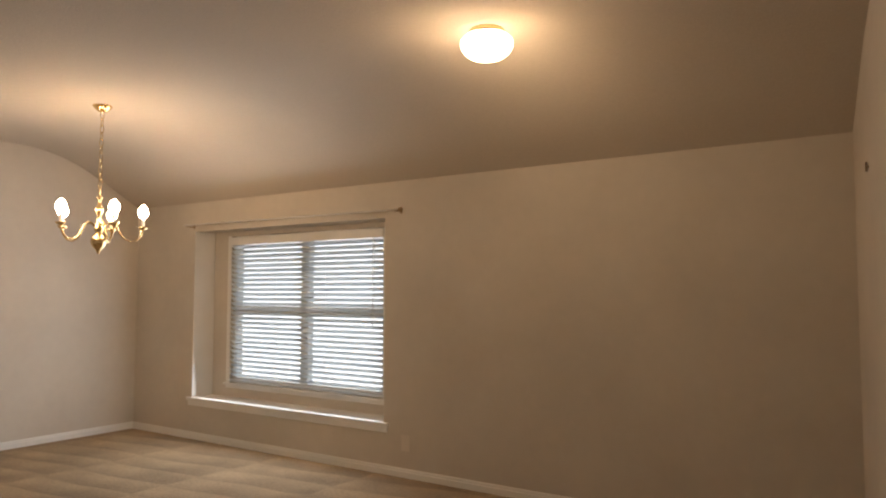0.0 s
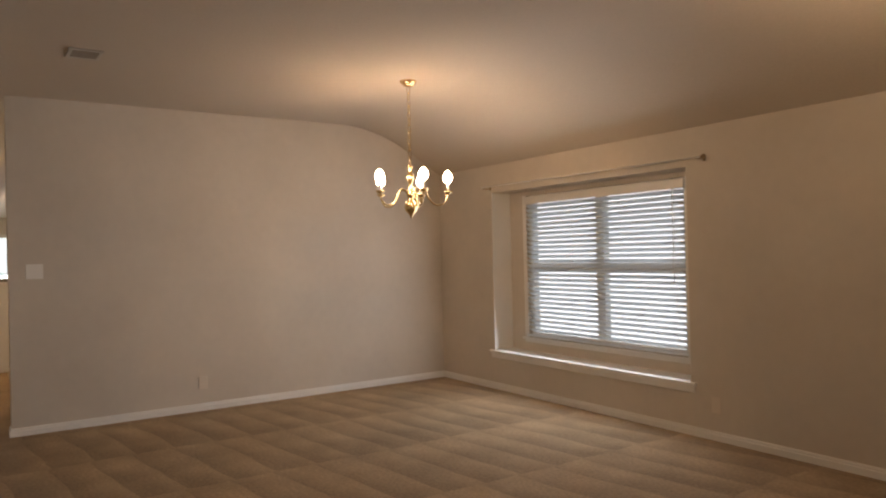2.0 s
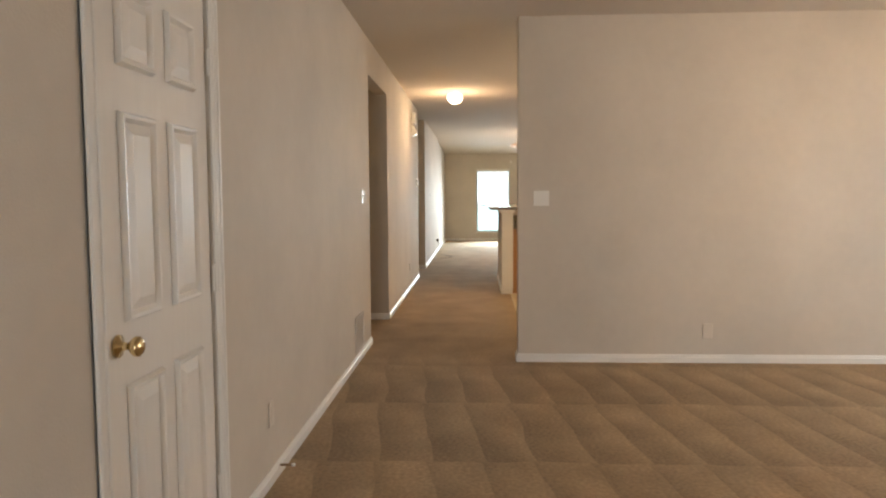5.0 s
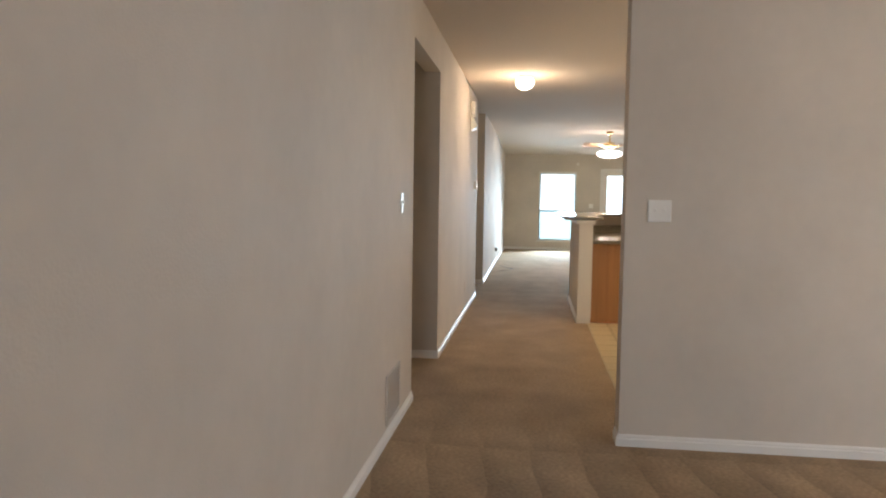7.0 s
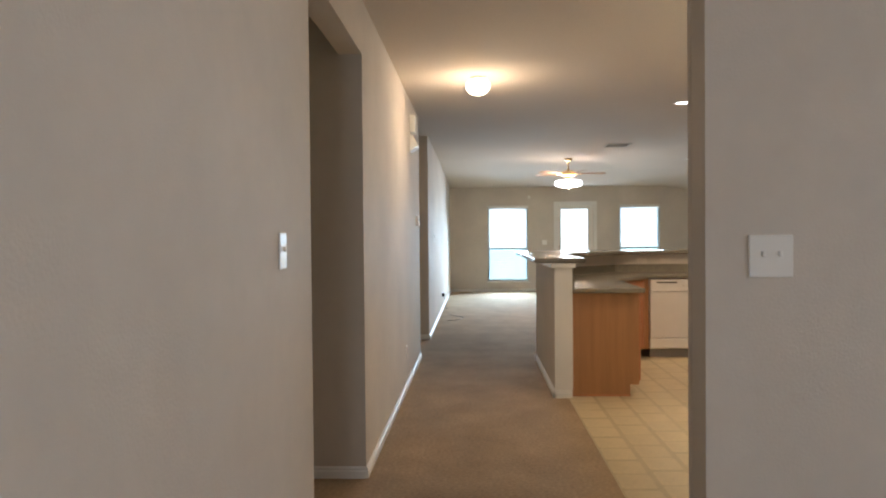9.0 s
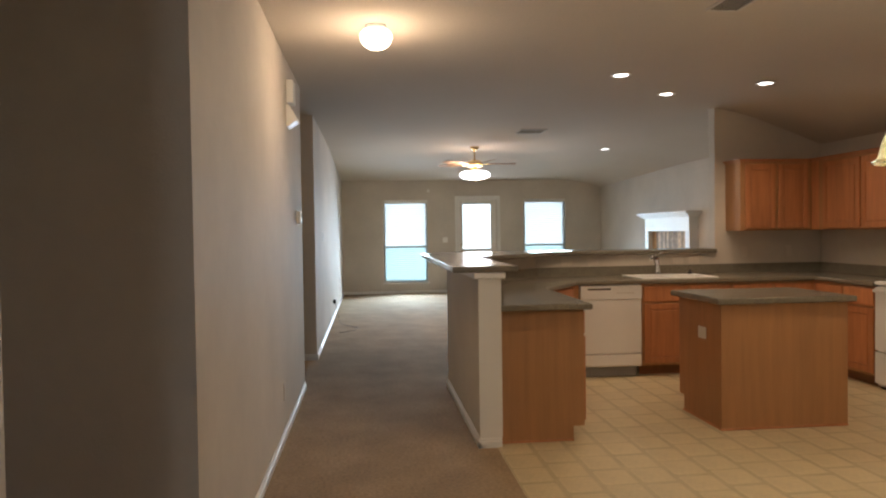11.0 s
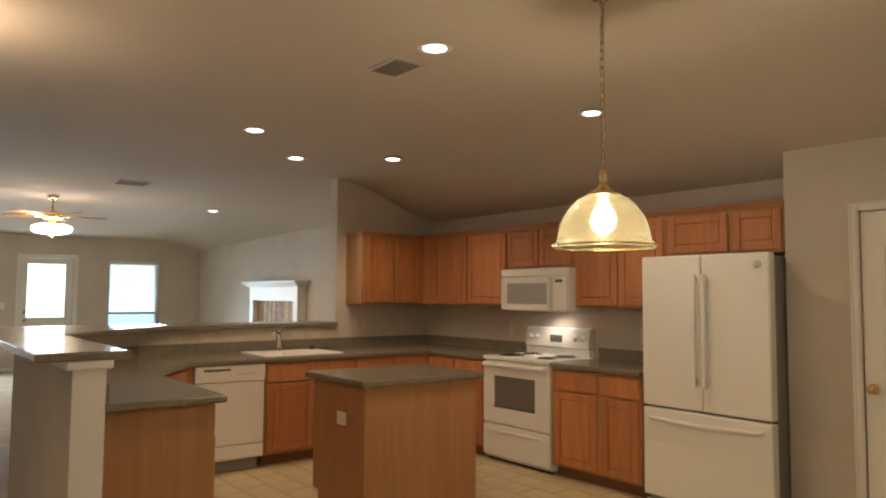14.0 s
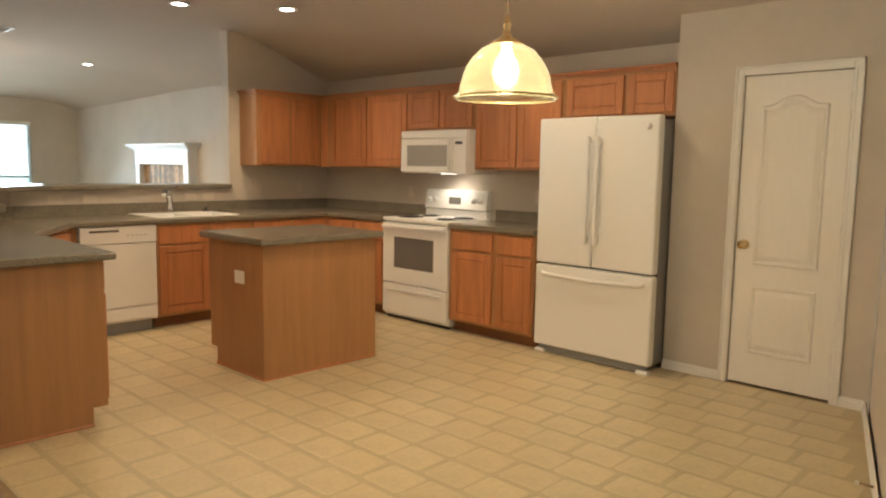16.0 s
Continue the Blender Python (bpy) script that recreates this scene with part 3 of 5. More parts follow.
def sash_window(name, at, u0, u1, z0, z1, axis, out, lights, label, rail=0.5, screen=False):
    """Vinyl double-hung window unit: frame, meeting rails, mullion, panes. at: the plane of the glass."""
    w = thing(name, (0, 0, 0), label, "window", kind="structure")

    def bx(a, b, t0, t1, za, zb):
        if axis == "x":
            return ((a, at + t0, za), (b, at + t1, zb))
        return ((at + t0, a, za), (at + t1, b, zb))
    f = 0.045
    part("window_frame", boxes(bx(u0, u0 + f, -0.035, 0.035, z0, z1), bx(u1 - f, u1, -0.035, 0.035, z0, z1),
                               bx(u0 + f, u1 - f, -0.035, 0.035, z0, z0 + f), bx(u0 + f, u1 - f, -0.035, 0.035, z1 - f, z1)), VINYLFRAME, w)
    step = (u1 - u0) / lights
    zm = z0 + (z1 - z0) * rail
    for i in range(lights):
        a, b = u0 + i * step + f, u0 + (i + 1) * step - f
        part("meeting_rail", boxes(bx(a, b, -0.03, 0.03, zm - 0.028, zm + 0.028)), VINYLFRAME, w)
        for za, zb in ((z0 + f, zm - 0.028), (zm + 0.028, z1 - f)):
            p = part("pane", boxes(bx(a, b, -0.002, 0.002, za, zb)), PANE, w)
            p.visible_shadow = False
        if screen:
            part("insect_screen", boxes(bx(a, b, -out * 0.033, -out * 0.031, z0 + f, zm)), SCREEN, w, "grey mesh insect screen").visible_shadow = False
        if i:
            part("mullion", boxes(bx(u0 + i * step - f, u0 + i * step + f, -0.034, 0.034, z0 + f, z1 - f)), VINYLFRAME, w)
    return w


YB = YW + RD
sash_window("window_1", YB + 0.075, WX0, WX1, WZ0, WZ1, "x", -1, 2, "white vinyl twin double-hung window in a recess")
blind(((WX0 + WX1) / 2, YB + 0.005, 0), WX1 - WX0 + 0.02, WZ0 + 0.012, 1.885, "x", -1, radians(-41), "white horizontal slat blind, lowered and half open", (-0.85, -0.3, 0.3, 0.85))
structure("window_casing", boxes(
    ((WX0 - 0.05, YB - 0.012, WZ0 - 0.05), (WX0, YB, WZ1)), ((WX1, YB - 0.012, WZ0 - 0.05), (WX1 + 0.05, YB, WZ1)),
    ((WX0 - 0.07, YB - 0.03, WZ0 - 0.02), (WX1 + 0.07, YB - 0.0125, WZ0)), ((WX0 - 0.0495, YB - 0.0122, WZ0 - 0.05), (WX1 + 0.0495, YB, WZ0 - 0.021)), bevel=0.003), TRIM, "white window casing in the recess", "trim")
structure("window_seat", boxes(((RX0 - 0.05, YW - 0.028, RZ0 - 0.03), (RX1 + 0.05, YW - 0.001, RZ0)), ((RX0 + 0.001, YW - 0.001, RZ0 - 0.03), (RX1 - 0.001, YB - 0.001, RZ0)),
                               ((RX0 - 0.035, YW - 0.016, RZ0 - 0.075), (RX1 + 0.035, YW - 0.0005, RZ0 - 0.03)), bevel=0.005, seg=2), TRIM, "white wooden sill shelf of the recess", "window sill")
structure("recess_lining", boxes(((RX0, YW + 0.002, RZ0 + 0.001), (RX0 + 0.004, YB - 0.002, RZ1 - 0.001)), ((RX1 - 0.004, YW + 0.002, RZ0 + 0.001), (RX1, YB - 0.002, RZ1 - 0.001))), TRIM, "white painted sides of the recess", "trim")
for name, (y0, y1) in (("window_2", W1), ("window_3", W2)):
    sash_window(name, XF - 0.10, y0, y1, LZ0, LZ1, "y", 1, 1, "white vinyl double-hung window with daylight behind", 0.435, True)
    blind((XF - 0.035, (y0 + y1) / 2, 0), y1 - y0 - 0.01, LZ0 + 0.01, LZ1 - 0.004, "y", 1, radians(32), "white horizontal slat blind, open, in the living room", (-0.3, 0.3), "living room blinds")
    structure("window_sill", boxes(((XF - 0.06, y0 - 0.04, LZ0 - 0.025), (XF + 0.03, y1 + 0.04, LZ0 - 0.001)), bevel=0.004), TRIM, "white window sill", "window sill")

# curtain rod over the recess
rod = thing("curtain_rod", (-4.56, YW - 0.08, 1.99), "slim white curtain rod on brackets above the recess", "curtain rod")
part("rod", tube([(-5.84, YW - 0.085, 1.995), (-3.29, YW - 0.085, 1.985)], 0.007, 10), TRIM, rod)
for x in (-5.80, -3.33):
    part("bracket", boxes(((x - 0.008, YW, 1.965), (x + 0.008, YW - 0.006, 2.015)), ((x - 0.006, YW - 0.006, 1.975), (x + 0.006, YW - 0.09, 1.983))), DARKBRASS, rod, "small metal bracket")
part("finial", lathe([(0.006, 0), (0.013, 0.01), (0.015, 0.025), (0.009, 0.04), (0.002, 0.045)], n=12, m=Matrix.Translation((-3.30, YW - 0.085, 1.985)) @ Matrix.Rotation(radians(90), 4, "Y")), DARKBRASS, rod, "small dark finial")
solo("rod_bracket", boxes(((-0.255, 3.945, 1.93), (-0.19, 3.953, 1.940)), ((-0.262, 3.938, 1.915), (-0.253, 3.96, 1.955))), DARKBRASS, "small dark metal curtain bracket on the bare wall", "bracket", (-0.25, 3.95, 1.93))


# ---- plates, vents, small wall things ----
def plate(name, at, normal, w, h, label, category, kind="outlet", gangs=1):
    """Wall plate with its toggles or sockets. normal: the axis it faces, as +x, -x, +y or -y."""
    ob = thing(name, at, label, category)
    s = 1 if normal[0] == "+" else -1
    mat = BEIGE if label.startswith("beige") else PLASTIC

    def bx(u0, u1, z0, z1, t0, t1):
        if normal[1] == "y":
            return ((at[0] + u0, at[1] + s * t0, at[2] + z0), (at[0] + u1, at[1] + s * t1, at[2] + z1))
        return ((at[0] + s * t0, at[1] + u0, at[2] + z0), (at[0] + s * t1, at[1] + u1, at[2] + z1))
    part("cover_plate", boxes(bx(-w / 2, w / 2, -h / 2, h / 2, 0, 0.006), bevel=0.003), mat, ob)
    for g in range(gangs):
        u = (g - (gangs - 1) / 2) * 0.046
        if kind == "switch":
            part("toggle", boxes(bx(u - 0.005, u + 0.005, -0.002, 0.014, 0.006, 0.016), bevel=0.002), PLASTIC, ob)
        elif kind == "outlet":
            for z in (-0.02, 0.02):
                if w > h:
                    part("socket", boxes(bx(z - 0.014, z + 0.014, -0.016, 0.016, 0.006, 0.008), bevel=0.004), mat, ob)
                else:
                    part("socket", boxes(bx(u - 0.016, u + 0.016, z - 0.014, z + 0.014, 0.006, 0.008), bevel=0.004), mat, ob)
    return ob


plate("light_switch", (XE, 0.635, 1.29), "+x", 0.122, 0.118, "white double toggle switch plate on the end wall", "light switch", "switch", 2)
plate("light_switch", (-6.955, YH, 1.31), "+y", 0.075, 0.118, "white single toggle switch plate beside the passage", "light switch", "switch")
plate("light_switch", (-15.34, YH, 1.34), "+y", 0.075, 0.118, "white switch plate on the living room wall", "light switch", "switch")
plate("wall_outlet", (XE, 1.93, 0.25), "+x", 0.075, 0.118, "beige wall outlet above the baseboard", "outlet", "outlet")
plate("wall_outlet", (-3.28, YW, 0.25), "-y", 0.075, 0.118, "beige wall outlet under the window recess", "outlet", "outlet")
plate("wall_outlet", (-4.28, YH, 0.32), "+y", 0.075, 0.118, "beige wall outlet beside the panel door", "outlet", "outlet")
plate("wall_outlet", (-11.05, YH, 0.32), "+y", 0.075, 0.118, "beige wall outlet low on the hall wall", "outlet", "outlet")
plate("wall_outlet", (-11.04, 2.155, 0.64), "-y", 0.118, 0.085, "white outlet set into the island end", "outlet", "outlet")
plate("cable_jack", (-17.6, YH, 0.30), "+y", 0.07, 0.11, "white wall plate with a dark cable jack", "outlet", "blank")
solo("cable_plug", boxes(((-17.63, YH + 0.006, 0.27), (-17.57, YH + 0.05, 0.33)), bevel=0.008), BLACK, "black cable plug in the wall jack", "plug", (-17.6, YH + 0.02, 0.3))
for y in (1.80, 2.08, 3.02, 3.20):
    plate("wall_outlet", (-13.299 - 0.0517 * (y - 1.47), y, 1.05), "+x", 0.118, 0.075, "beige outlet on the half wall above the backsplash", "outlet", "outlet")
for y in (3.78, 4.28):
    plate("wall_outlet", (XK, y, 1.13), "+x", 0.075, 0.118, "beige outlet between counter and upper cabinets", "outlet", "outlet")
plate("wall_outlet", (-12.05, YK, 1.13), "-y", 0.075, 0.118, "beige outlet beside the range", "outlet", "outlet")
plate("wall_outlet", (-10.5, YK, 1.13), "-y", 0.075, 0.118, "beige outlet beside the refrigerator", "outlet", "outlet")
plate("light_switch", (XF, 1.50, 1.2), "+x", 0.115, 0.118, "white switch plate beside the back door", "light switch", "switch", 2)

solo("door_chime", boxes(((-11.70, YH, 2.36), (-11.52, YH + 0.05, 2.53)), bevel=0.008, seg=2), PLASTIC, "white square chime box high on the hall wall", "chime", (-11.61, YH, 2.44))
horn = thing("alarm_siren", (-11.58, YH, 2.28), "white wedge-shaped alarm box under the chime", "alarm")
bm = bmesh.new()
prism([(YH, 2.18), (YH + 0.012, 2.18), (YH + 0.075, 2.225), (YH + 0.075, 2.245), (YH + 0.02, 2.34), (YH, 2.34)], -11.67, -11.50, bm)
bmesh.ops.transform(bm, verts=bm.verts, matrix=Matrix(((0, 0, 1, 0), (1, 0, 0, 0), (0, 1, 0, 0), (0, 0, 0, 1))))
part("housing", bm, PLASTIC, horn)
part("lens", boxes(((-11.62, YH + 0.06, 2.222), (-11.55, YH + 0.072, 2.228))), GRILLE, horn)
th = thing("thermostat", (-12.19, YH, 1.52), "white wall thermostat on the hall wall", "thermostat")
part("housing", boxes(((-12.25, YH, 1.47), (-12.13, YH + 0.03, 1.575)), bevel=0.008, seg=2), PLASTIC, th)
part("display", boxes(((-12.22, YH + 0.0295, 1.525), (-12.16, YH + 0.0315, 1.56))), GREYSIDE, th, "small grey display")
part("base_plate", boxes(((-12.275, YH, 1.46), (-12.105, YH + 0.006, 1.585)), bevel=0.002), PLASTIC, th)


def door_stop(at, axis, s):
    d = Vector((0, s, 0)) if axis == "y" else Vector((s, 0, 0))
    ob = thing("door_stop", at, "spring door stop screwed to the baseboard", "door stop")
    p = Vector(at)
    part("spring", tube([p, p + d * 0.055], 0.006, 10), DARKBRASS, ob)
    part("tip", tube([p + d * 0.055, p + d * 0.07], 0.008, 10), PLASTIC, ob, "white rubber tip")


door_stop((-4.37, YH + 0.013, 0.045), "y", 1)
door_stop((-7.60, 3.12, 0.05), "x", -1)


def grille(name, a, b, normal, slats, label, along):
    """Louvred vent: frame, thin backing sheet painted with the duct's shade in ceilings, slats. a, b: two corners of
    its face, 12 mm thick.
    """
    mid = [(p + q) / 2 for p, q in zip(a, b)]
    ob = thing(name, mid, label, "vent")
    k = {"x": 0, "y": 1, "z": 2}[normal[1]]
    s = 1 if normal[0] == "+" else -1
    axes = [i for i in range(3) if i != k]
    u, v = axes if along == "u" else axes[::-1]      # slats run along u and are stacked along v

    def bx(u0, u1, v0, v1, t0, t1):
        p, q = [0, 0, 0], [0, 0, 0]
        p[u], q[u], p[v], q[v], p[k], q[k] = u0, u1, v0, v1, a[k] + s * t0, a[k] + s * t1
        return tuple(p), tuple(q)
    ua, ub, va, vb = min(a[u], b[u]), max(a[u], b[u]), min(a[v], b[v]), max(a[v], b[v])
    f = 0.022
    part("frame", boxes(bx(ua, ub, va, va + f, 0, 0.01), bx(ua, ub, vb - f, vb, 0, 0.01), bx(ua, ua + f, va + f, vb - f, 0, 0.01), bx(ub - f, ub, va + f, vb - f, 0, 0.01), bevel=0.002), GRILLE, ob)
    part("backing", boxes(bx(ua + f, ub - f, va + f, vb - f, 0.0005, 0.0015)), GRILLE if normal[1] == "y" else SHADOWBOX, ob, "thin sheet behind the slats, shade-dark in the ceiling vents")
    step = (vb - va - 2 * f) / slats
    for i in range(slats):
        c = va + f + (i + 0.5) * step
        part("slat", boxes(bx(ua + f, ub - f, c - step * 0.27, c + step * 0.27, 0.004, 0.007)), GRILLE if normal[1] == "y" else VENTGREY, ob)
    return ob


grille("ceiling_vent", (-5.285, 0.735, H - 0.001), (-5.06, 0.93, H - 0.001), "-z", 7, "grey louvred supply vent in the dining ceiling", "v")
grille("ceiling_vent", (-10.21, 1.775, H - 0.001), (-9.92, 1.985, H - 0.001), "-z", 9, "grey louvred supply vent in the kitchen ceiling", "u")
grille("ceiling_vent", (-15.45, 1.72, H - 0.001), (-15.10, 2.08, H - 0.001), "-z", 9, "grey louvred supply vent in the living room ceiling", "v")
grille("return_grille", (-6.92, YH + 0.001, 0.09), (-6.53, YH + 0.001, 0.37), "+y", 14, "beige painted air return grille low on the wall", "u")


# ---- lights ----
def chain(p, q, parent, mat, link_len=0.058):
    """A hanging chain of oval links."""
    p, q = Vector(p), Vector(q)
    count = int((q - p).length / (link_len * 0.78))
    for i in range(count):
        c = p + (q - p) * ((i + 0.5) / count)
        pts = []
        for k in range(10):
            a = 2 * math.pi * k / 10
            w, h = link_len * 0.24 * math.cos(a), link_len / 2 * math.sin(a)
            pts.append(c + (Vector((w, 0, h)) if i % 2 else Vector((0, w, h))))
        part("chain_link", tube(pts, link_len * 0.058, 5, closed=True), mat, parent)


CX, CY, CZ = -4.84, 3.02, 1.628
ch = thing("chandelier", (CX, CY, H), "polished brass five-arm chandelier with lit candle bulbs", "chandelier")
part("canopy", lathe([(0.012, -0.045), (0.03, -0.04), (0.055, -0.018), (0.065, -0.004), (0.065, 0.0)], (CX, CY, H)), BRASS, ch)
chain((CX, CY, H - 0.045), (CX, CY, CZ + 0.42), ch, BRASS)
part("stem", lathe([(0.004, 0.0), (0.010, 0.015), (0.018, 0.03), (0.045, 0.06), (0.052, 0.09), (0.040, 0.125), (0.018, 0.15), (0.03, 0.17), (0.034, 0.19), (0.016, 0.21), (0.012, 0.27),
                    (0.026, 0.30), (0.028, 0.325), (0.012, 0.35), (0.010, 0.385), (0.022, 0.395), (0.022, 0.402), (0.006, 0.41), (0.004, 0.42)], (CX, CY, CZ)), BRASS, ch, "turned brass stem with a ball")
for k in range(5):
    a = 2 * math.pi * k / 5 + 1.05
    d = Vector((math.cos(a), math.sin(a), 0))
    o = Vector((CX, CY, CZ))
    pts = []
    for r, z in ((0.02, 0.18), (0.05, 0.215), (0.085, 0.225), (0.115, 0.20), (0.135, 0.155), (0.165, 0.115), (0.205, 0.095), (0.245, 0.105), (0.275, 0.14), (0.285, 0.185)):
        pts.append(o + d * r + Vector((0, 0, z)))
    arm = part("arm", tube(pts, 0.0065, 10), BRASS, ch)
    tip = o + d * 0.285
    part("drip_cup", lathe([(0.006, 0.18), (0.028, 0.19), (0.034, 0.205), (0.030, 0.205), (0.010, 0.196)], tip, 20), BRASS, arm)
    part("candle_sleeve", lathe([(0.011, 0.195), (0.011, 0.262), (0.009, 0.264)], tip, 14), PLASTIC, arm, "white candle sleeve")
    part("bulb", lathe([(0.008, 0.262), (0.026, 0.276), (0.036, 0.300), (0.033, 0.325), (0.018, 0.350), (0.001, 0.362)], tip, 14), BULB, arm, "lit candle bulb")
    lamp("chandelier_bulb", "POINT", tuple(tip + d * 0.0 + Vector((0, 0, 0.385))), 4.6, WARM, 0.02)


def flush_light(at, r, label, watts, depth=0.11, mat=DOME):
    ob = thing("ceiling_light", at, label, "ceiling light")
    part("base", lathe([(r * 0.62, -0.03), (r * 0.66, -0.022), (r * 0.66, 0.0)], at), BRASS if r > 0.12 else PLASTIC, ob)
    prof = [(0.001, -0.03 - depth)]
    for k in range(1, 9):
        a = math.pi / 2 * k / 8
        prof.append((r * math.sin(a), -0.03 - depth * 0.35 - depth * 0.65 * math.cos(a)))
    prof += [(r * 0.98, -0.03 - depth * 0.18), (r * 0.80, -0.03)]
    part("glass_shade", lathe(prof, at, 32), mat, ob, "lit white opal glass bowl")
    p = lamp("ceiling_light_glow", "POINT", (at[0], at[1], at[2] - depth - 0.22), watts, SOFTWARM, 0.05)
    for sx, sy in ((r * 1.25, 0), (-r * 1.25, 0)):
        lamp("ceiling_light_glow", "POINT", (at[0] + sx, at[1] + sy, at[2] - depth * 0.7), watts * 0.025, WARM, 0.03)
    return ob


flush_light((-1.84, 3.27, H), 0.132, "lit flush ceiling light with opal glass bowl", 13, 0.125)
flush_light((-10.65, -0.155, H), 0.10, "lit mushroom-shaped flush light in the hall", 21, 0.12)

# recessed downlights
for x, y, z in ((-11.955, 1.898, H), (-12.75, 2.638, H), (-12.17, 3.30, H - 0.012), (-9.98, 3.40, H - 0.014), (-9.69, 1.86, H), (-17.29, 3.57, H)):
    ob = thing("recessed_downlight", (x, y, z), "lit round recessed downlight with a white trim ring", "downlight", "recessed downlights")
    bm = lathe([(0.068, -0.001), (0.085, -0.001), (0.088, -0.005), (0.080, -0.009), (0.068, -0.006)], (x, y, z), 28)
    part("trim_ring", bm, TRIM, ob)
    part("lamp_face", lathe([(0.001, -0.010), (0.04, -0.0095), (0.072, -0.004), (0.072, -0.002)], (x, y, z), 24), CANGLOW, ob, "lit frosted lamp face")
    lamp("downlight", "SPOT", (x, y, z - 0.02), 105 if x < -15 else 57, SOFTWARM, 0.06, (x, y + 0.001, 0), 135)

# ribbed glass pendant over the breakfast area
PX, PY, PZ = -8.746, 1.988, 1.635
ob = thing("pendant_lamp", (PX, PY, H), "ribbed glass dome pendant on a brass chain, lit", "pendant lamp")
part("canopy", lathe([(0.012, -0.04), (0.04, -0.03), (0.062, -0.006), (0.062, 0.0)], (PX, PY, H)), BRASS, ob)
chain((PX, PY, H - 0.04), (PX, PY, PZ + 0.325), ob, BRASS, 0.042)
part("cord", tube([(PX + 0.006, PY, H - 0.03), (PX - 0.006, PY, 2.3), (PX + 0.007, PY, 2.1), (PX, PY, PZ + 0.3)], 0.003, 6), PLASTIC, ob)
part("cap", lathe([(0.072, 0.208), (0.062, 0.222), (0.038, 0.234), (0.02, 0.245), (0.013, 0.275), (0.018, 0.285), (0.008, 0.325)], (PX, PY, PZ)), BRASS, ob, "brass cap and loop")
bm = bmesh.new()
rings = []
N = 96
outer = [(r * 0.95, z) for r, z in [(0.070, 0.212), (0.105, 0.195), (0.138, 0.165), (0.163, 0.130), (0.180, 0.090), (0.190, 0.045), (0.196, 0.025), (0.208, 0.020), (0.212, 0.010), (0.208, 0.0), (0.198, 0.004)]]
inner = [(r - 0.005, z + 0.001) for r, z in reversed(outer[:8])]
for j, (r, z) in enumerate(outer + inner):
    ring = []
    for i in range(N):
        rr = r + (0.0012 if (i % 2 and j < 7) else 0.0)
        ring.append(bm.verts.new((PX + rr * math.cos(2 * math.pi * i / N), PY + rr * math.sin(2 * math.pi * i / N), PZ + z)))
    rings.append(ring)
for p, q in zip(rings, rings[1:] + rings[:1]):
    for i in range(N):
        bm.faces.new((p[i], p[(i + 1) % N], q[(i + 1) % N], q[i])).smooth = True
shade = part("glass_shade", bm, PENDGLASS, ob, "ribbed clear yellowish glass dome")
shade.visible_shadow = False
bm = tube([(PX + 0.2048 * math.cos(2 * math.pi * k / 48), PY + 0.2048 * math.sin(2 * math.pi * k / 48), PZ + 0.010) for k in range(48)], 0.0045, 8, closed=True)
part("rim_band", bm, BRASS, ob, "brass rim band")
part("bulb", lathe([(0.014, 0.20), (0.020, 0.175), (0.040, 0.14), (0.047, 0.105), (0.036, 0.072), (0.002, 0.056)], (PX, PY, PZ), 20), PBULB, ob, "lit bulb")
lamp("pendant_bulb", "POINT", (PX, PY, PZ - 0.06), 20, (1.0, 0.80, 0.50), 0.04)

# ceiling fan with a light kit
FX, FY = -16.96, 1.405
fan = thing("ceiling_fan", (FX, FY, H), "brass ceiling fan with wooden blades and lit glass bowls, at rest", "ceiling fan")
part("canopy", lathe([(0.02, -0.07), (0.05, -0.05), (0.075, -0.01), (0.075, 0.0)], (FX, FY, H)), BRASS, fan)
part("downrod", tube([(FX, FY, H - 0.06), (FX, FY, H - 0.20)], 0.013, 12), BRASS, fan)
part("motor", lathe([(0.03, -0.32), (0.085, -0.315), (0.115, -0.295), (0.12, -0.255), (0.10, -0.225), (0.05, -0.205), (0.02, -0.195)], (FX, FY, H)), BRASS, fan, "brass motor housing")
for k in range(5):
    a = 2 * math.pi * k / 5 + 0.30
    m = Matrix.Translation((FX, FY, H - 0.262)) @ Matrix.Rotation(a, 4, "Z") @ Matrix.Rotation(radians(12), 4, "X")
    bm = prism([(0.18, -0.045), (0.50, -0.066), (0.60, -0.06), (0.635, -0.03), (0.64, 0.0), (0.635, 0.03), (0.60, 0.06), (0.50, 0.066), (0.18, 0.045)], -0.004, 0.004)
    bmesh.ops.transform(bm, verts=bm.verts, matrix=m)
    blade = part("blade", bm, BLADE, fan, "stained wooden blade")
    bm = boxes(((0.09, -0.014, -0.012), (0.24, 0.014, -0.005)), bevel=0.003)
    bmesh.ops.transform(bm, verts=bm.verts, matrix=m)
    part("blade_iron", bm, BRASS, blade, "brass blade iron")
part("light_fitter", lathe([(0.02, -0.40), (0.06, -0.385), (0.07, -0.35), (0.04, -0.325), (0.03, -0.32)], (FX, FY, H)), BRASS, fan, "brass light fitter")
bowl = [(0.001, -0.50), (0.09, -0.497), (0.17, -0.483), (0.222, -0.458), (0.235, -0.428), (0.222, -0.398), (0.17, -0.378), (0.07, -0.368), (0.03, -0.366)]
part("glass_bowl", lathe(bowl, (FX, FY, H), 36), FANGLASS, fan, "lit white glass bowl")
part("finial", lathe([(0.002, -0.535), (0.012, -0.525), (0.014, -0.512), (0.006, -0.503)], (FX, FY, H), 12), BRASS, fan)
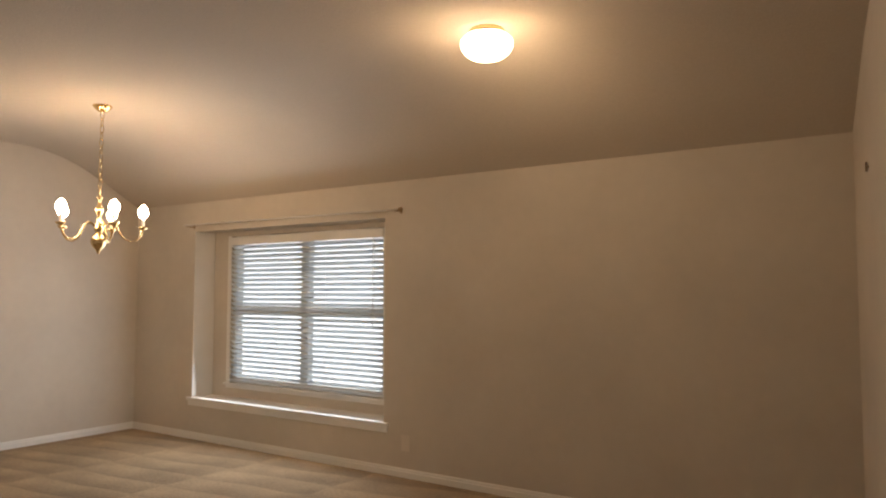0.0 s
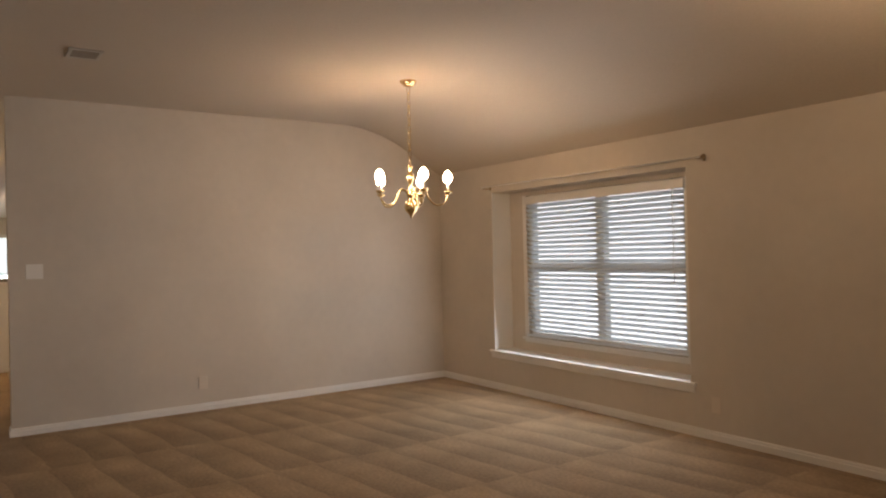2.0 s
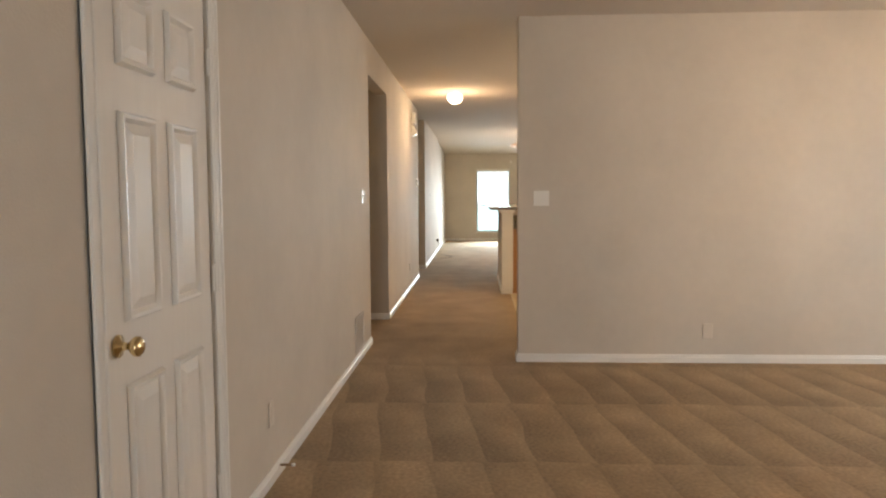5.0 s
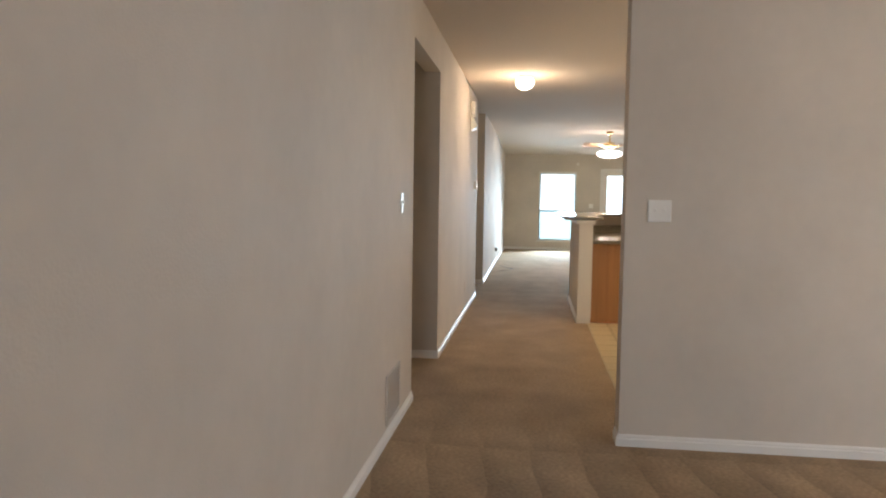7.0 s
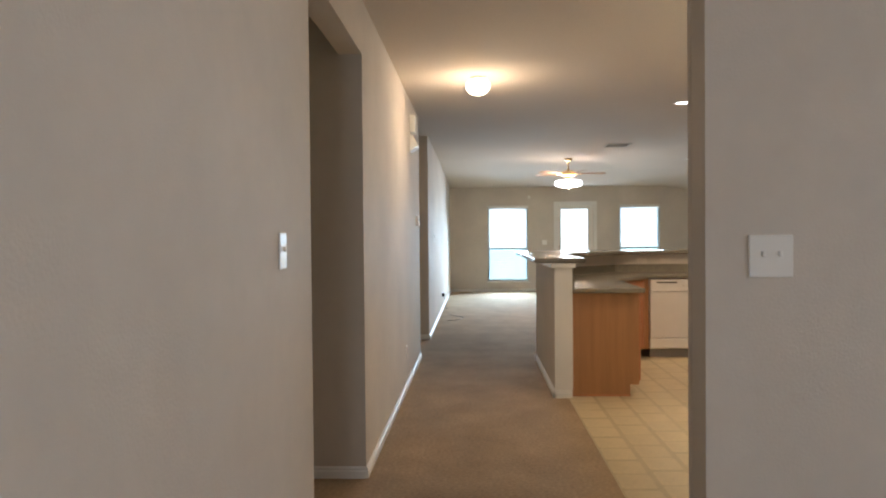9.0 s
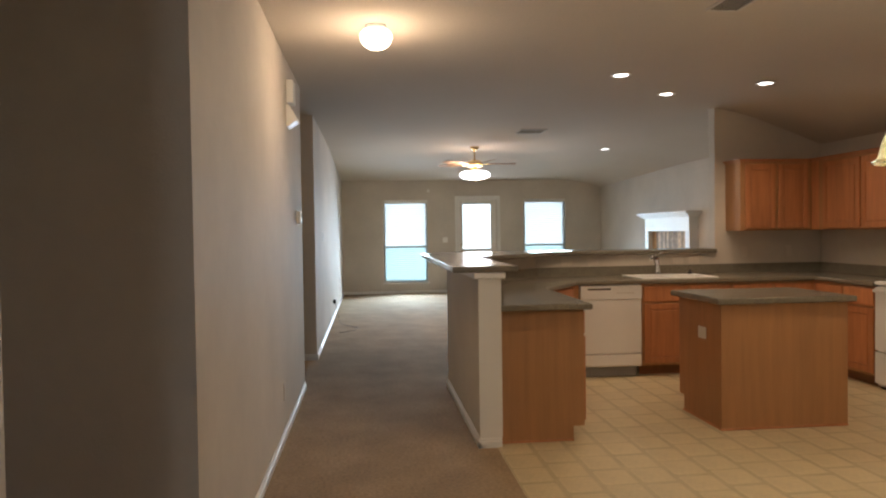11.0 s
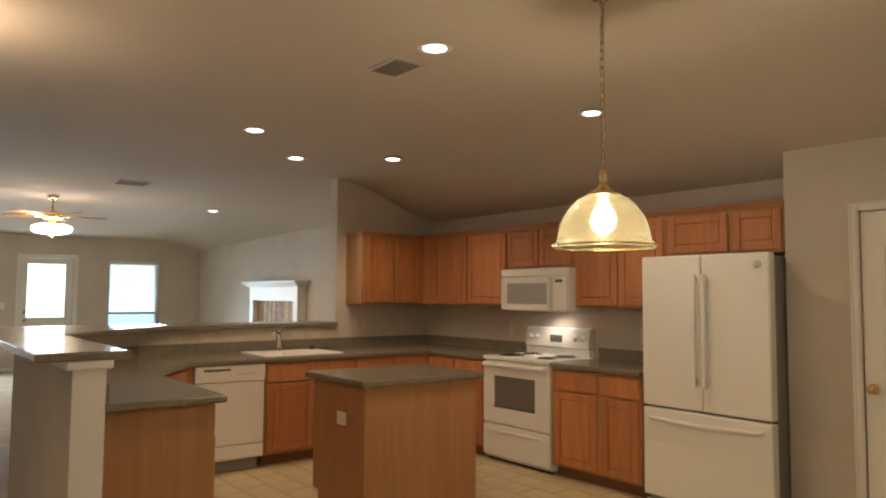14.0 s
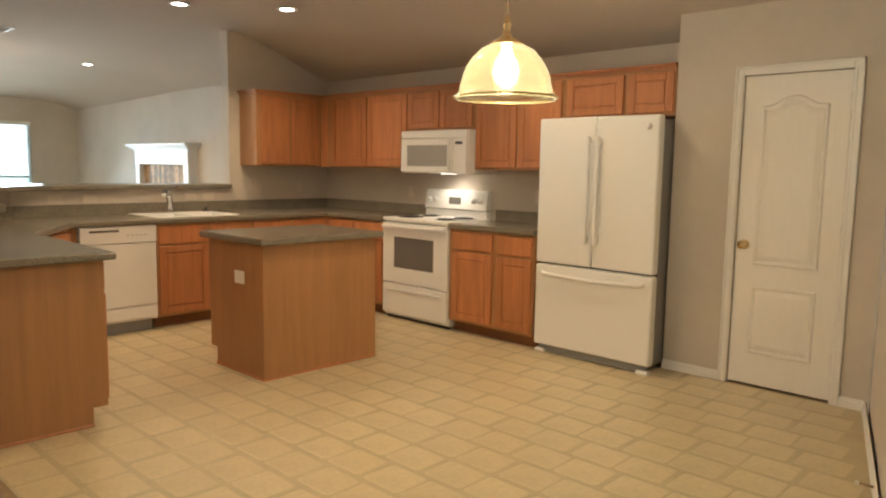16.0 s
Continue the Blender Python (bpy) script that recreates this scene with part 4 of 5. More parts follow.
part("pull_chain", tube([(FX + 0.06, FY, H - 0.36), (FX + 0.21, FY, H - 0.40), (FX + 0.21, FY, H - 0.56)], 0.003, 6), BRASS, fan)
lamp("fan_light", "POINT", (FX, FY, H - 0.60), 26, (1.0, 0.80, 0.58), 0.08)
for k in range(4):
    a = 2 * math.pi * k / 4 + 0.4
    lamp("fan_light", "POINT", (FX + 0.33 * math.cos(a), FY + 0.33 * math.sin(a), H - 0.40), 4, WARM, 0.04)


# ---- kitchen ----
def front(bm_list, u0, u1, z0, z1, plane, axis, out, panel=True):
    """A framed cabinet door or drawer front standing proud of the face frame."""
    def bx(a, b, c, e, t0, t1):
        if axis == "x":
            return ((a, plane + out * t0, c), (b, plane + out * t1, e))
        return ((plane + out * t0, a, c), (plane + out * t1, b, e))
    bm = bmesh.new()
    if not panel:
        box(bm, *bx(u0, u1, z0, z1, 0, 0.018), 0.006, 2)
        return bm
    w = 0.055
    for a, b, c, e in ((u0, u0 + w, z0, z1), (u1 - w, u1, z0, z1), (u0 + w, u1 - w, z0, z0 + w), (u0 + w, u1 - w, z1 - w, z1)):
        box(bm, *bx(a, b, c, e, 0, 0.022), 0.006, 2)
    box(bm, *bx(u0 + w - 0.002, u1 - w + 0.002, z0 + w - 0.002, z1 - w + 0.002, 0, 0.012))
    if u1 - u0 > 0.2 and z1 - z0 > 0.2:
        i = w + 0.011
        box(bm, *bx(u0 + i, u1 - i, z0 + i, z1 - i, 0.012, 0.021), 0.009, 2)
    return bm


def spans(u0, u1, units, edge):
    """Door spans along a cabinet: even ones for a number, or given outright as pairs."""
    if not isinstance(units, int):
        return units
    step = (u1 - u0) / units
    return [(u0 + i * step + edge, u0 + (i + 1) * step - edge) for i in range(units)]


def base_cabinet(u0, u1, plane, back, axis, out, units, label, drawer=True, end_faces=True):
    """Base cabinet unit with toe kick, face frame, drawer fronts and doors."""
    mid = ((u0 + u1) / 2, (plane + back) / 2, 0) if axis == "x" else ((plane + back) / 2, (u0 + u1) / 2, 0)
    ob = thing("base_cabinet", mid, label, "cabinet", "kitchen base cabinets")

    def bx(a, b, t0, t1, z0, z1):
        if axis == "x":
            return ((a, t0, z0), (b, t1, z1))
        return ((t0, a, z0), (t1, b, z1))
    part("carcass", boxes(bx(u0, u1, plane, back, 0.10, 0.868)), WOODSIDE, ob)
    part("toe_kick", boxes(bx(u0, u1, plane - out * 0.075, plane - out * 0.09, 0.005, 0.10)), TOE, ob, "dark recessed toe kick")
    for a, b in spans(u0, u1, units, 0.014):
        if drawer:
            part("drawer_front", front(None, a, b, 0.705, 0.85, plane, axis, out, False), WOOD, ob)
            part("door", front(None, a, b, 0.125, 0.685, plane, axis, out), WOOD, ob)
        else:
            part("door", front(None, a, b, 0.125, 0.85, plane, axis, out), WOOD, ob)
    return ob


def wall_cabinet(u0, u1, z0, z1, plane, back, axis, out, units, label, edge=0.014):
    mid = ((u0 + u1) / 2, (plane + back) / 2, z0) if axis == "x" else ((plane + back) / 2, (u0 + u1) / 2, z0)
    ob = thing("wall_cabinet", mid, label, "cabinet", "kitchen wall cabinets")
    a, b = ((u0, plane, z0), (u1, back, z1)) if axis == "x" else ((plane, u0, z0), (back, u1, z1))
    part("carcass", boxes((a, b)), WOODSIDE, ob)
    for p, q in spans(u0, u1, units, edge):
        part("door", front(None, p, q, z0 + 0.02, z1 - 0.022, plane, axis, out), WOOD, ob)
    return ob


FYB, FXB = 4.055, -12.60     # faces of the base cabinets
FYU, FXU = 4.352, -13.112    # faces of the upper cabinets
# west run: dishwasher from 1.717 to 2.313
base_cabinet(2.32, 2.78, FXB, XK + 0.03, "y", 1, 1, "honey maple base cabinet beside the dishwasher")
base_cabinet(2.782, 3.62, FXB, XK + 0.03, "y", 1, 2, "honey maple sink base cabinet with two doors")
base_cabinet(3.622, 4.05, FXB, XK + 0.03, "y", 1, 1, "honey maple corner base cabinet")
base_cabinet(-12.598, -11.775, FYB, YK - 0.005, "x", -1, 2, "honey maple base cabinet beside the range")
base_cabinet(-10.955, -10.09, FYB, YK - 0.005, "x", -1, ((-10.905, -10.49), (-10.43, -10.105)), "honey maple base cabinet between range and refrigerator")
# diagonal corner
ob = thing("corner_cabinet", (-12.6, 1.2, 0), "honey maple diagonal corner base cabinet", "cabinet", "kitchen base cabinets")
part("carcass", prism([(-11.98, 1.20), (-11.98, 0.62), (-12.42, 0.62), (-13.28, 1.48), (-13.28, 1.712), (FXB, 1.712), (FXB, 1.66), (-12.06, 1.20)], 0.10, 0.868), WOODSIDE, ob)
bm = front(None, 0.03, 0.66, 0.705, 0.85, 0, "x", 1, False)
dm = Matrix.Translation((-12.045, 1.205, 0)) @ Matrix.Rotation(math.atan2(1.66 - 1.20, FXB + 12.06), 4, "Z")
bmesh.ops.transform(bm, verts=bm.verts, matrix=dm @ Matrix.Diagonal((1, -1, 1, 1)))
part("drawer_front", bm, WOOD, ob)
bm = front(None, 0.03, 0.66, 0.125, 0.685, 0, "x", 1)
bmesh.ops.transform(bm, verts=bm.verts, matrix=dm @ Matrix.Diagonal((1, -1, 1, 1)))
part("door", bm, WOOD, ob)
# peninsula, its doors to the kitchen
ob = base_cabinet(-11.975, -10.72, 1.175, 0.612, "x", 1, 2, "honey maple peninsula cabinet with a veneered end panel")
part("end_panel", boxes(((-10.719, 0.612, 0.012), (-10.70, 1.10, 0.10)), ((-10.719, 0.612, 0.10), (-10.70, 1.175, 0.868))), WOODSIDE, ob, "oak veneer end panel")
part("shoe_moulding", boxes(((-10.70, 0.615, 0.004), (-10.686, 1.10, 0.018)), bevel=0.004), WOOD, ob)


SINK_HOLE = (-13.10, -12.715, 2.395, 3.085)


def worktop(outline, label, at, z0=0.872, z1=0.912, hole=None):
    bm = prism(outline, z0, z1, bevel=0.010)
    if hole:
        for co, no in (((hole[0], 0, 0), (1, 0, 0)), ((hole[1], 0, 0), (1, 0, 0)), ((0, hole[2], 0), (0, 1, 0)), ((0, hole[3], 0), (0, 1, 0))):
            bmesh.ops.bisect_plane(bm, geom=bm.verts[:] + bm.edges[:] + bm.faces[:], plane_co=co, plane_no=no)
        gone = []
        for f in bm.faces:
            c = f.calc_center_median()
            if hole[0] < c.x < hole[1] and hole[2] < c.y < hole[3]:
                gone.append(f)
        bmesh.ops.delete(bm, geom=gone, context="FACES")
    return solo("worktop", bm, COUNTER, label, "countertop", at)


worktop([(-10.625, 0.613), (-10.625, 1.212), (-11.92, 1.225), (-12.565, 1.68), (-12.565, 4.022), (-11.775, 4.022), (-11.775, YK - 0.001), (XK + 0.001, YK - 0.001), (XK + 0.001, 3.455), (XK + 0.023, 3.454), (-13.298, 1.472), (-12.441, 0.613)],
        "grey-green speckled laminate counter round the sink", (-12.5, 2.5, 0.89), hole=SINK_HOLE)
worktop([(-10.952, 4.022), (-10.952, YK - 0.001), (-10.085, YK - 0.001), (-10.085, 4.022)], "grey-green speckled laminate counter beside the range", (-10.5, 4.3, 0.89))
for name, o in (("backsplash", [(XK + 0.001, YK - 0.022), (-11.775, YK - 0.022), (-11.775, YK - 0.001), (XK + 0.001, YK - 0.001)]), ("backsplash", [(-10.952, YK - 0.022), (-10.085, YK - 0.022), (-10.085, YK - 0.001), (-10.952, YK - 0.001)]),
                ("backsplash", [(XK + 0.001, 3.455), (XK + 0.022, 3.455), (XK + 0.022, YK - 0.023), (XK + 0.001, YK - 0.023)]),
                ("backsplash", [(XK + 0.024, 3.453), (XK + 0.045, 3.453), (-13.275, 1.48), (-13.297, 1.472)]),
                ("backsplash", [(-13.297, 1.470), (-13.276, 1.478), (-12.432, 0.634), (-12.441, 0.612)]),
                ("backsplash", [(-12.430, 0.612), (-12.430, 0.633), (-10.64, 0.633), (-10.64, 0.612)])):
    solo(name, prism(o, 0.912, 1.005), COUNTER, "grey-green laminate backsplash strip on the counter", "backsplash", (*o[0], 0.912))

# raised bar
bm = prism([(-10.60, 0.30), (-10.60, 0.72), (-12.30, 0.72), (-13.22, 1.62), (-13.36, 3.45), (-13.78, 3.45), (-13.78, 0.95), (-13.62, 0.48), (-13.40, 0.30)], 1.127, 1.168, bevel=0.010)
solo("bar_top", bm, COUNTER, "grey-green laminate raised bar top on the half wall", "bar top", (-12, 0.5, 1.13))
structure("bar_moulding", boxes(((-10.632, 0.435, 1.085), (-12.45, 0.469, 1.126)), ((-10.639, 0.436, 1.085), (-10.605, 0.64, 1.126)), bevel=0.006), TRIM, "white moulding under the bar top", "trim")
structure("column_trim", boxes(((-10.639, 0.466, 0.067), (-10.632, 0.615, 1.085)), bevel=0.002), TRIM, "white painted end cap of the half wall", "trim")

# island
ob = thing("kitchen_island", (-11.05, 2.65, 0), "oak veneered kitchen island with a laminate top", "island")
IX0, IX1, IY0, IY1 = -11.43, -10.765, 2.158, 3.075
part("carcass", boxes(((IX0 + 0.08, IY0, 0.004), (IX1, IY1, 0.12)), ((IX0, IY0, 0.12), (IX1, IY1, 0.868))), WOODSIDE, ob, "oak veneer body with a recessed toe kick")
for i in range(3):
    w = (IY1 - IY0) / 3
    part("door", front(None, IY0 + i * w + 0.012, IY0 + (i + 1) * w - 0.012, 0.14, 0.85, IX0, "y", -1), WOOD, ob)
part("island_top", prism([(IX0 - 0.045, IY0 - 0.05), (IX1 + 0.055, IY0 - 0.05), (IX1 + 0.055, IY1 + 0.03), (IX0 - 0.045, IY1 + 0.03)], 0.870, 0.912, bevel=0.010), COUNTER, ob, "grey-green speckled laminate top")
part("shoe_moulding", boxes(((IX1, IY0 - 0.012, 0.004), (IX1 + 0.012, IY1, 0.018)), ((IX0 + 0.08, IY0 - 0.012, 0.004), (IX1, IY0 - 0.0002, 0.018)), bevel=0.004), WOOD, ob)
part("corner_strip", boxes(((IX1 - 0.02, IY0 - 0.006, 0.02), (IX1 + 0.006, IY0 - 0.0002, 0.868)), ((IX1 + 0.0002, IY0, 0.02), (IX1 + 0.006, IY0 + 0.02, 0.868))), WOODSIDE, ob)

# dishwasher
ob = thing("dishwasher", (-12.9, 2.015, 0), "white built-in dishwasher under the counter", "dishwasher")
x0 = -12.60
part("tub", boxes(((x0 - 0.55, 1.72, 0.10), (x0, 2.312, 0.868))), ENAMEL, ob)
part("control_panel", boxes(((x0, 1.722, 0.735), (x0 + 0.028, 2.31, 0.865)), bevel=0.006, seg=2), ENAMEL, ob)
# raised dark strip: the latch recess is only painted as shade
part("handle_recess", boxes(((x0 + 0.0285, 1.79, 0.825), (x0 + 0.031, 2.01, 0.842))), SHADOWBOX, ob, "dark strip painted as the shade of a latch recess")
part("door_panel", boxes(((x0, 1.724, 0.226), (x0 + 0.022, 2.308, 0.731)), bevel=0.005, seg=2), ENAMEL, ob)
part("lower_panel", boxes(((x0, 1.724, 0.115), (x0 + 0.022, 2.308, 0.216)), bevel=0.005, seg=2), ENAMEL, ob)
part("toe_panel", boxes(((x0 - 0.06, 1.73, 0.005), (x0 - 0.04, 2.28, 0.11))), GREYSIDE, ob, "grey toe panel")
part("button_row", boxes(*[((x0 + 0.0285, 2.07 + 0.035 * i, 0.79), (x0 + 0.0305, 2.09 + 0.035 * i, 0.80)) for i in range(5)]), GRILLE, ob)

# sink and faucet
ob = thing("kitchen_sink", (-12.93, 2.83, 0.912), "white double-bowl enamel sink let into the counter", "sink")
sx0, sx1, sy0, sy1 = -13.23, -12.68, 2.36, 3.12
bm = bmesh.new()
for a, b in (((sx0, sy0, 0.908), (sx0 + 0.13, sy1, 0.921)), ((sx1 - 0.035, sy0, 0.908), (sx1, sy1, 0.921)), ((sx0 + 0.13, sy0, 0.908), (sx1 - 0.035, sy0 + 0.035, 0.921)),
             ((sx0 + 0.13, sy1 - 0.035, 0.908), (sx1 - 0.035, sy1, 0.921)), ((sx0 + 0.13, 2.72, 0.908), (sx1 - 0.035, 2.76, 0.919))):
    box(bm, a, b, 0.005, 2)
part("rim", bm, ENAMEL, ob)
for y0, y1 in ((sy0 + 0.035, 2.72), (2.76, sy1 - 0.035)):
    x0, x1 = sx0 + 0.131, sx1 - 0.036
    part("bowl", boxes(((x0, y0, 0.872), (x1, y1, 0.876)), ((x0, y0 + 0.001, 0.876), (x0 + 0.006, y1 - 0.001, 0.916)), ((x1 - 0.006, y0 + 0.001, 0.876), (x1, y1 - 0.001, 0.916)),
                       ((x0 + 0.006, y0 + 0.001, 0.876), (x1 - 0.006, y0 + 0.007, 0.916)), ((x0 + 0.006, y1 - 0.007, 0.876), (x1 - 0.006, y1 - 0.001, 0.916))), ENAMEL, ob)
    part("drain", lathe([(0.001, 0.001), (0.03, 0.001), (0.042, 0.004), (0.045, 0.001)], ((x0 + x1) / 2, (y0 + y1) / 2, 0.876), 20), CHROME, ob, "metal drain")
ob = thing("faucet", (-13.17, 2.72, 0.921), "chrome single-lever kitchen faucet on the sink", "faucet")
part("base_plate", lathe([(0.03, 0), (0.03, 0.006), (0.024, 0.012)], (-13.17, 2.72, 0.921), 24), CHROME, ob)
part("body", tube([(-13.17, 2.72, 0.925), (-13.175, 2.715, 1.02), (-13.165, 2.70, 1.07), (-13.14, 2.68, 1.095)], 0.026, 14), CHROME, ob)
part("spout", tube([(-13.15, 2.69, 1.085), (-13.11, 2.65, 1.11), (-13.05, 2.61, 1.11), (-13.01, 2.585, 1.085)], 0.018, 12), CHROME, ob)
part("lever", tube([(-13.15, 2.69, 1.10), (-13.16, 2.74, 1.14), (-13.165, 2.79, 1.155)], 0.008, 10), CHROME, ob)
solo("sink_stopper", lathe([(0.03, 0), (0.034, 0.008), (0.02, 0.016), (0.008, 0.02), (0.008, 0.034), (0.014, 0.04), (0.002, 0.044)], (-13.15, 3.05, 0.9215), 18), BLACK, "dark rubber sink stopper on the rim", "stopper", (-13.15, 3.05, 0.9215))

# range
ob = thing("electric_range", (-11.365, 4.3, 0), "white freestanding electric range with coil burners", "range")
rx0, rx1, ry = -11.77, -10.96, 4.035
part("body", boxes(((rx0, ry + 0.03, 0.03), (rx1, YK - 0.012, 0.885)), bevel=0.003), ENAMEL, ob)
part("cooktop", boxes(((rx0 - 0.002, ry - 0.005, 0.886), (rx1 + 0.002, YK - 0.07, 0.918)), bevel=0.010, seg=2), ENAMEL, ob)
part("backguard", prism([(rx0 + 0.01, YK - 0.085), (rx1 - 0.04, YK - 0.085), (rx1 - 0.04, YK - 0.012), (rx0 + 0.01, YK - 0.012)], 0.92, 0.985), ENAMEL, ob)
bm = prism([(YK - 0.10, 0.99), (YK - 0.012, 0.99), (YK - 0.012, 1.165), (YK - 0.05, 1.165), (YK - 0.075, 1.15)], rx0 + 0.01, rx1 - 0.04)
bmesh.ops.transform(bm, verts=bm.verts, matrix=Matrix(((0, 0, 1, 0), (1, 0, 0, 0), (0, 1, 0, 0), (0, 0, 0, 1))))
cp = part("control_panel", bm, ENAMEL, ob)
# near-black strip puts the shade into the slit below the control panel
part("panel_gap", boxes(((rx0 + 0.015, YK - 0.088, 0.984), (rx1 - 0.045, YK - 0.03, 0.991))), SEAM, ob)
for x in (rx0 + 0.075, rx0 + 0.155, rx1 - 0.185, rx1 - 0.105):
    m = Matrix.Translation((x, YK - 0.089, 1.075)) @ Matrix.Rotation(radians(96), 4, "X")
    part("control_knob", lathe([(0.026, 0), (0.026, 0.012), (0.02, 0.016), (0.019, 0.028), (0.002, 0.03)], n=18, m=m), ENAMEL, cp, "white round knob")
part("clock_display", boxes(((-11.45, YK - 0.098, 1.035), (-11.31, YK - 0.088, 1.10)), bevel=0.002), DARKGLASS, cp, "dark clock display")
part("oven_door", boxes(((rx0 + 0.004, ry, 0.335), (rx1 - 0.004, ry + 0.03, 0.872)), bevel=0.006, seg=2), ENAMEL, ob)
part("oven_window", boxes(((rx0 + 0.155, ry - 0.0035, 0.478), (rx1 - 0.165, ry, 0.75)), bevel=0.002), DARKGLASS, ob, "dark oven window")
part("door_handle", boxes(((rx0 + 0.03, ry - 0.045, 0.828), (rx1 - 0.03, ry - 0.02, 0.858)), ((rx0 + 0.04, ry - 0.025, 0.83), (rx0 + 0.075, ry, 0.856)), ((rx1 - 0.075, ry - 0.025, 0.83), (rx1 - 0.04, ry, 0.856)), bevel=0.007, seg=2), ENAMEL, ob)
part("drawer", boxes(((rx0 + 0.004, ry, 0.055), (rx1 - 0.004, ry + 0.03, 0.323)), bevel=0.006, seg=2), ENAMEL, ob)
part("drawer_grip", boxes(((rx0 + 0.08, ry - 0.014, 0.262), (rx1 - 0.08, ry, 0.285)), bevel=0.005, seg=2), ENAMEL, ob)
part("base_skirt", boxes(((rx0 + 0.02, ry + 0.05, 0.004), (rx1 - 0.02, ry + 0.07, 0.054))), SEAM, ob)
for x, y, r in ((rx0 + 0.19, ry + 0.17, 0.10), (rx0 + 0.20, ry + 0.42, 0.075), (rx1 - 0.19, ry + 0.17, 0.075), (rx1 - 0.20, ry + 0.42, 0.10)):
    bp = part("drip_pan", lathe([(r + 0.018, 0.918), (r + 0.018, 0.922), (r, 0.920), (0.02, 0.9195), (0.001, 0.9195)], (x, y, 0), 28), CHROME, ob, "chrome drip pan")
    pts = []
    turns = 4
    for k in range(turns * 20):
        a = 2 * math.pi * k / 20
        rr = 0.016 + (r - 0.02) * k / (turns * 20)
        pts.append((x + rr * math.cos(a), y + rr * math.sin(a), 0.9265))
    part("coil_element", tube(pts, 0.0052, 6), BLACK, bp, "black spiral coil")

# microwave over the range
ob = thing("microwave_hood", (-11.35, 4.45, 1.33), "white over-the-range microwave with a hood light", "microwave")
mz0, mz1, my = 1.315, 1.69, 4.235
rx0, rx1 = -11.755, -10.955
part("body", boxes(((rx0, my + 0.03, mz0), (rx1, YK - 0.005, mz1)), bevel=0.003), ENAMEL, ob)
part("vent_grille", boxes(((rx0, my - 0.002, mz1 - 0.07), (rx1, my + 0.03, mz1)), bevel=0.012, seg=2), ENAMEL, ob)
md = part("door", boxes(((rx0 + 0.002, my, mz0 + 0.008), (rx1 - 0.16, my + 0.03, mz1 - 0.074)), bevel=0.006, seg=2), ENAMEL, ob)
part("window", boxes(((rx0 + 0.085, my - 0.003, mz0 + 0.062), (rx1 - 0.215, my, mz1 - 0.13)), bevel=0.002), material("microwave_screen", (0.34, 0.33, 0.31), 0.2), md, "grey screened window")
part("handle", boxes(((rx1 - 0.198, my - 0.03, mz0 + 0.03), (rx1 - 0.172, my - 0.002, mz1 - 0.09)), bevel=0.008, seg=2), ENAMEL, md)
kp = part("keypad", boxes(((rx1 - 0.157, my, mz0 + 0.008), (rx1 - 0.002, my + 0.03, mz1 - 0.074)), bevel=0.006, seg=2), ENAMEL, ob)
part("display", boxes(((rx1 - 0.125, my - 0.0025, mz1 - 0.125), (rx1 - 0.045, my, mz1 - 0.10))), BLACK, kp, "small dark display")
for i in range(4):
    for j in range(3):
        part("key", boxes(((rx1 - 0.14 + j * 0.04, my - 0.0015, mz0 + 0.05 + i * 0.034), (rx1 - 0.112 + j * 0.04, my, mz0 + 0.07 + i * 0.034))), PLASTIC, kp)
part("hood_lamp", boxes(((-11.42, 4.42, mz0 - 0.004), (-11.28, 4.48, mz0 - 0.001))), CANGLOW, ob, "lit hood lamp")
lamp("hood_light", "SPOT", (-11.35, 4.46, mz0 - 0.02), 5.5, (1.0, 0.85, 0.62), 0.04, (-11.35, 4.60, 0.9), 130)

# upper cabinets
UZ0, UZ1 = 1.355, 2.058
wall_cabinet(3.575, FYU - 0.002, UZ0, UZ1, FXU, XK + 0.001, "y", 1, ((3.625, 3.945), (3.977, 4.305)), "honey maple wall cabinet with two raised panel doors")
wall_cabinet(FXU + 0.12, -11.782, UZ0, UZ1, FYU, YK - 0.001, "x", -1, ((-12.905, -12.366), (-12.338, -11.795)), "honey maple wall cabinet between corner and microwave")
solo("corner_filler", boxes(((XK + 0.001, FYU + 0.0, UZ0), (FXU + 0.118, YK - 0.001, UZ1))), WOOD, "honey maple corner filler between wall cabinets", "cabinet", (-13.2, 4.5, UZ0))
wall_cabinet(-11.779, -10.968, 1.695, UZ1, FYU, YK - 0.001, "x", -1, ((-11.768, -11.382), (-11.360, -10.985)), "short honey maple cabinet above the microwave")
wall_cabinet(-10.965, -10.075, UZ0, UZ1, FYU, YK - 0.001, "x", -1, ((-10.938, -10.515), (-10.490, -10.088)), "honey maple wall cabinet beside the refrigerator")
wall_cabinet(-10.072, -9.18, 1.745, UZ1, FYU, YK - 0.001, "x", -1, ((-10.035, -9.565), (-9.527, -9.19)), "short honey maple cabinet above the refrigerator")
bm = bmesh.new()
for t, z0, z1 in ((0.012, UZ1 + 0.001, UZ1 + 0.018), (0.028, UZ1 + 0.018, UZ1 + 0.032)):
    prism([(XK + 0.001, 3.575 - t), (FXU + t, 3.575 - t), (FXU + t, FYU - t), (-9.178, FYU - t), (-9.178, YK - 0.001), (XK + 0.001, YK - 0.001)], z0, z1, bm)
solo("crown_moulding", bm, WOOD, "honey maple crown moulding along the wall cabinets", "moulding", (-12, 4.4, UZ1))

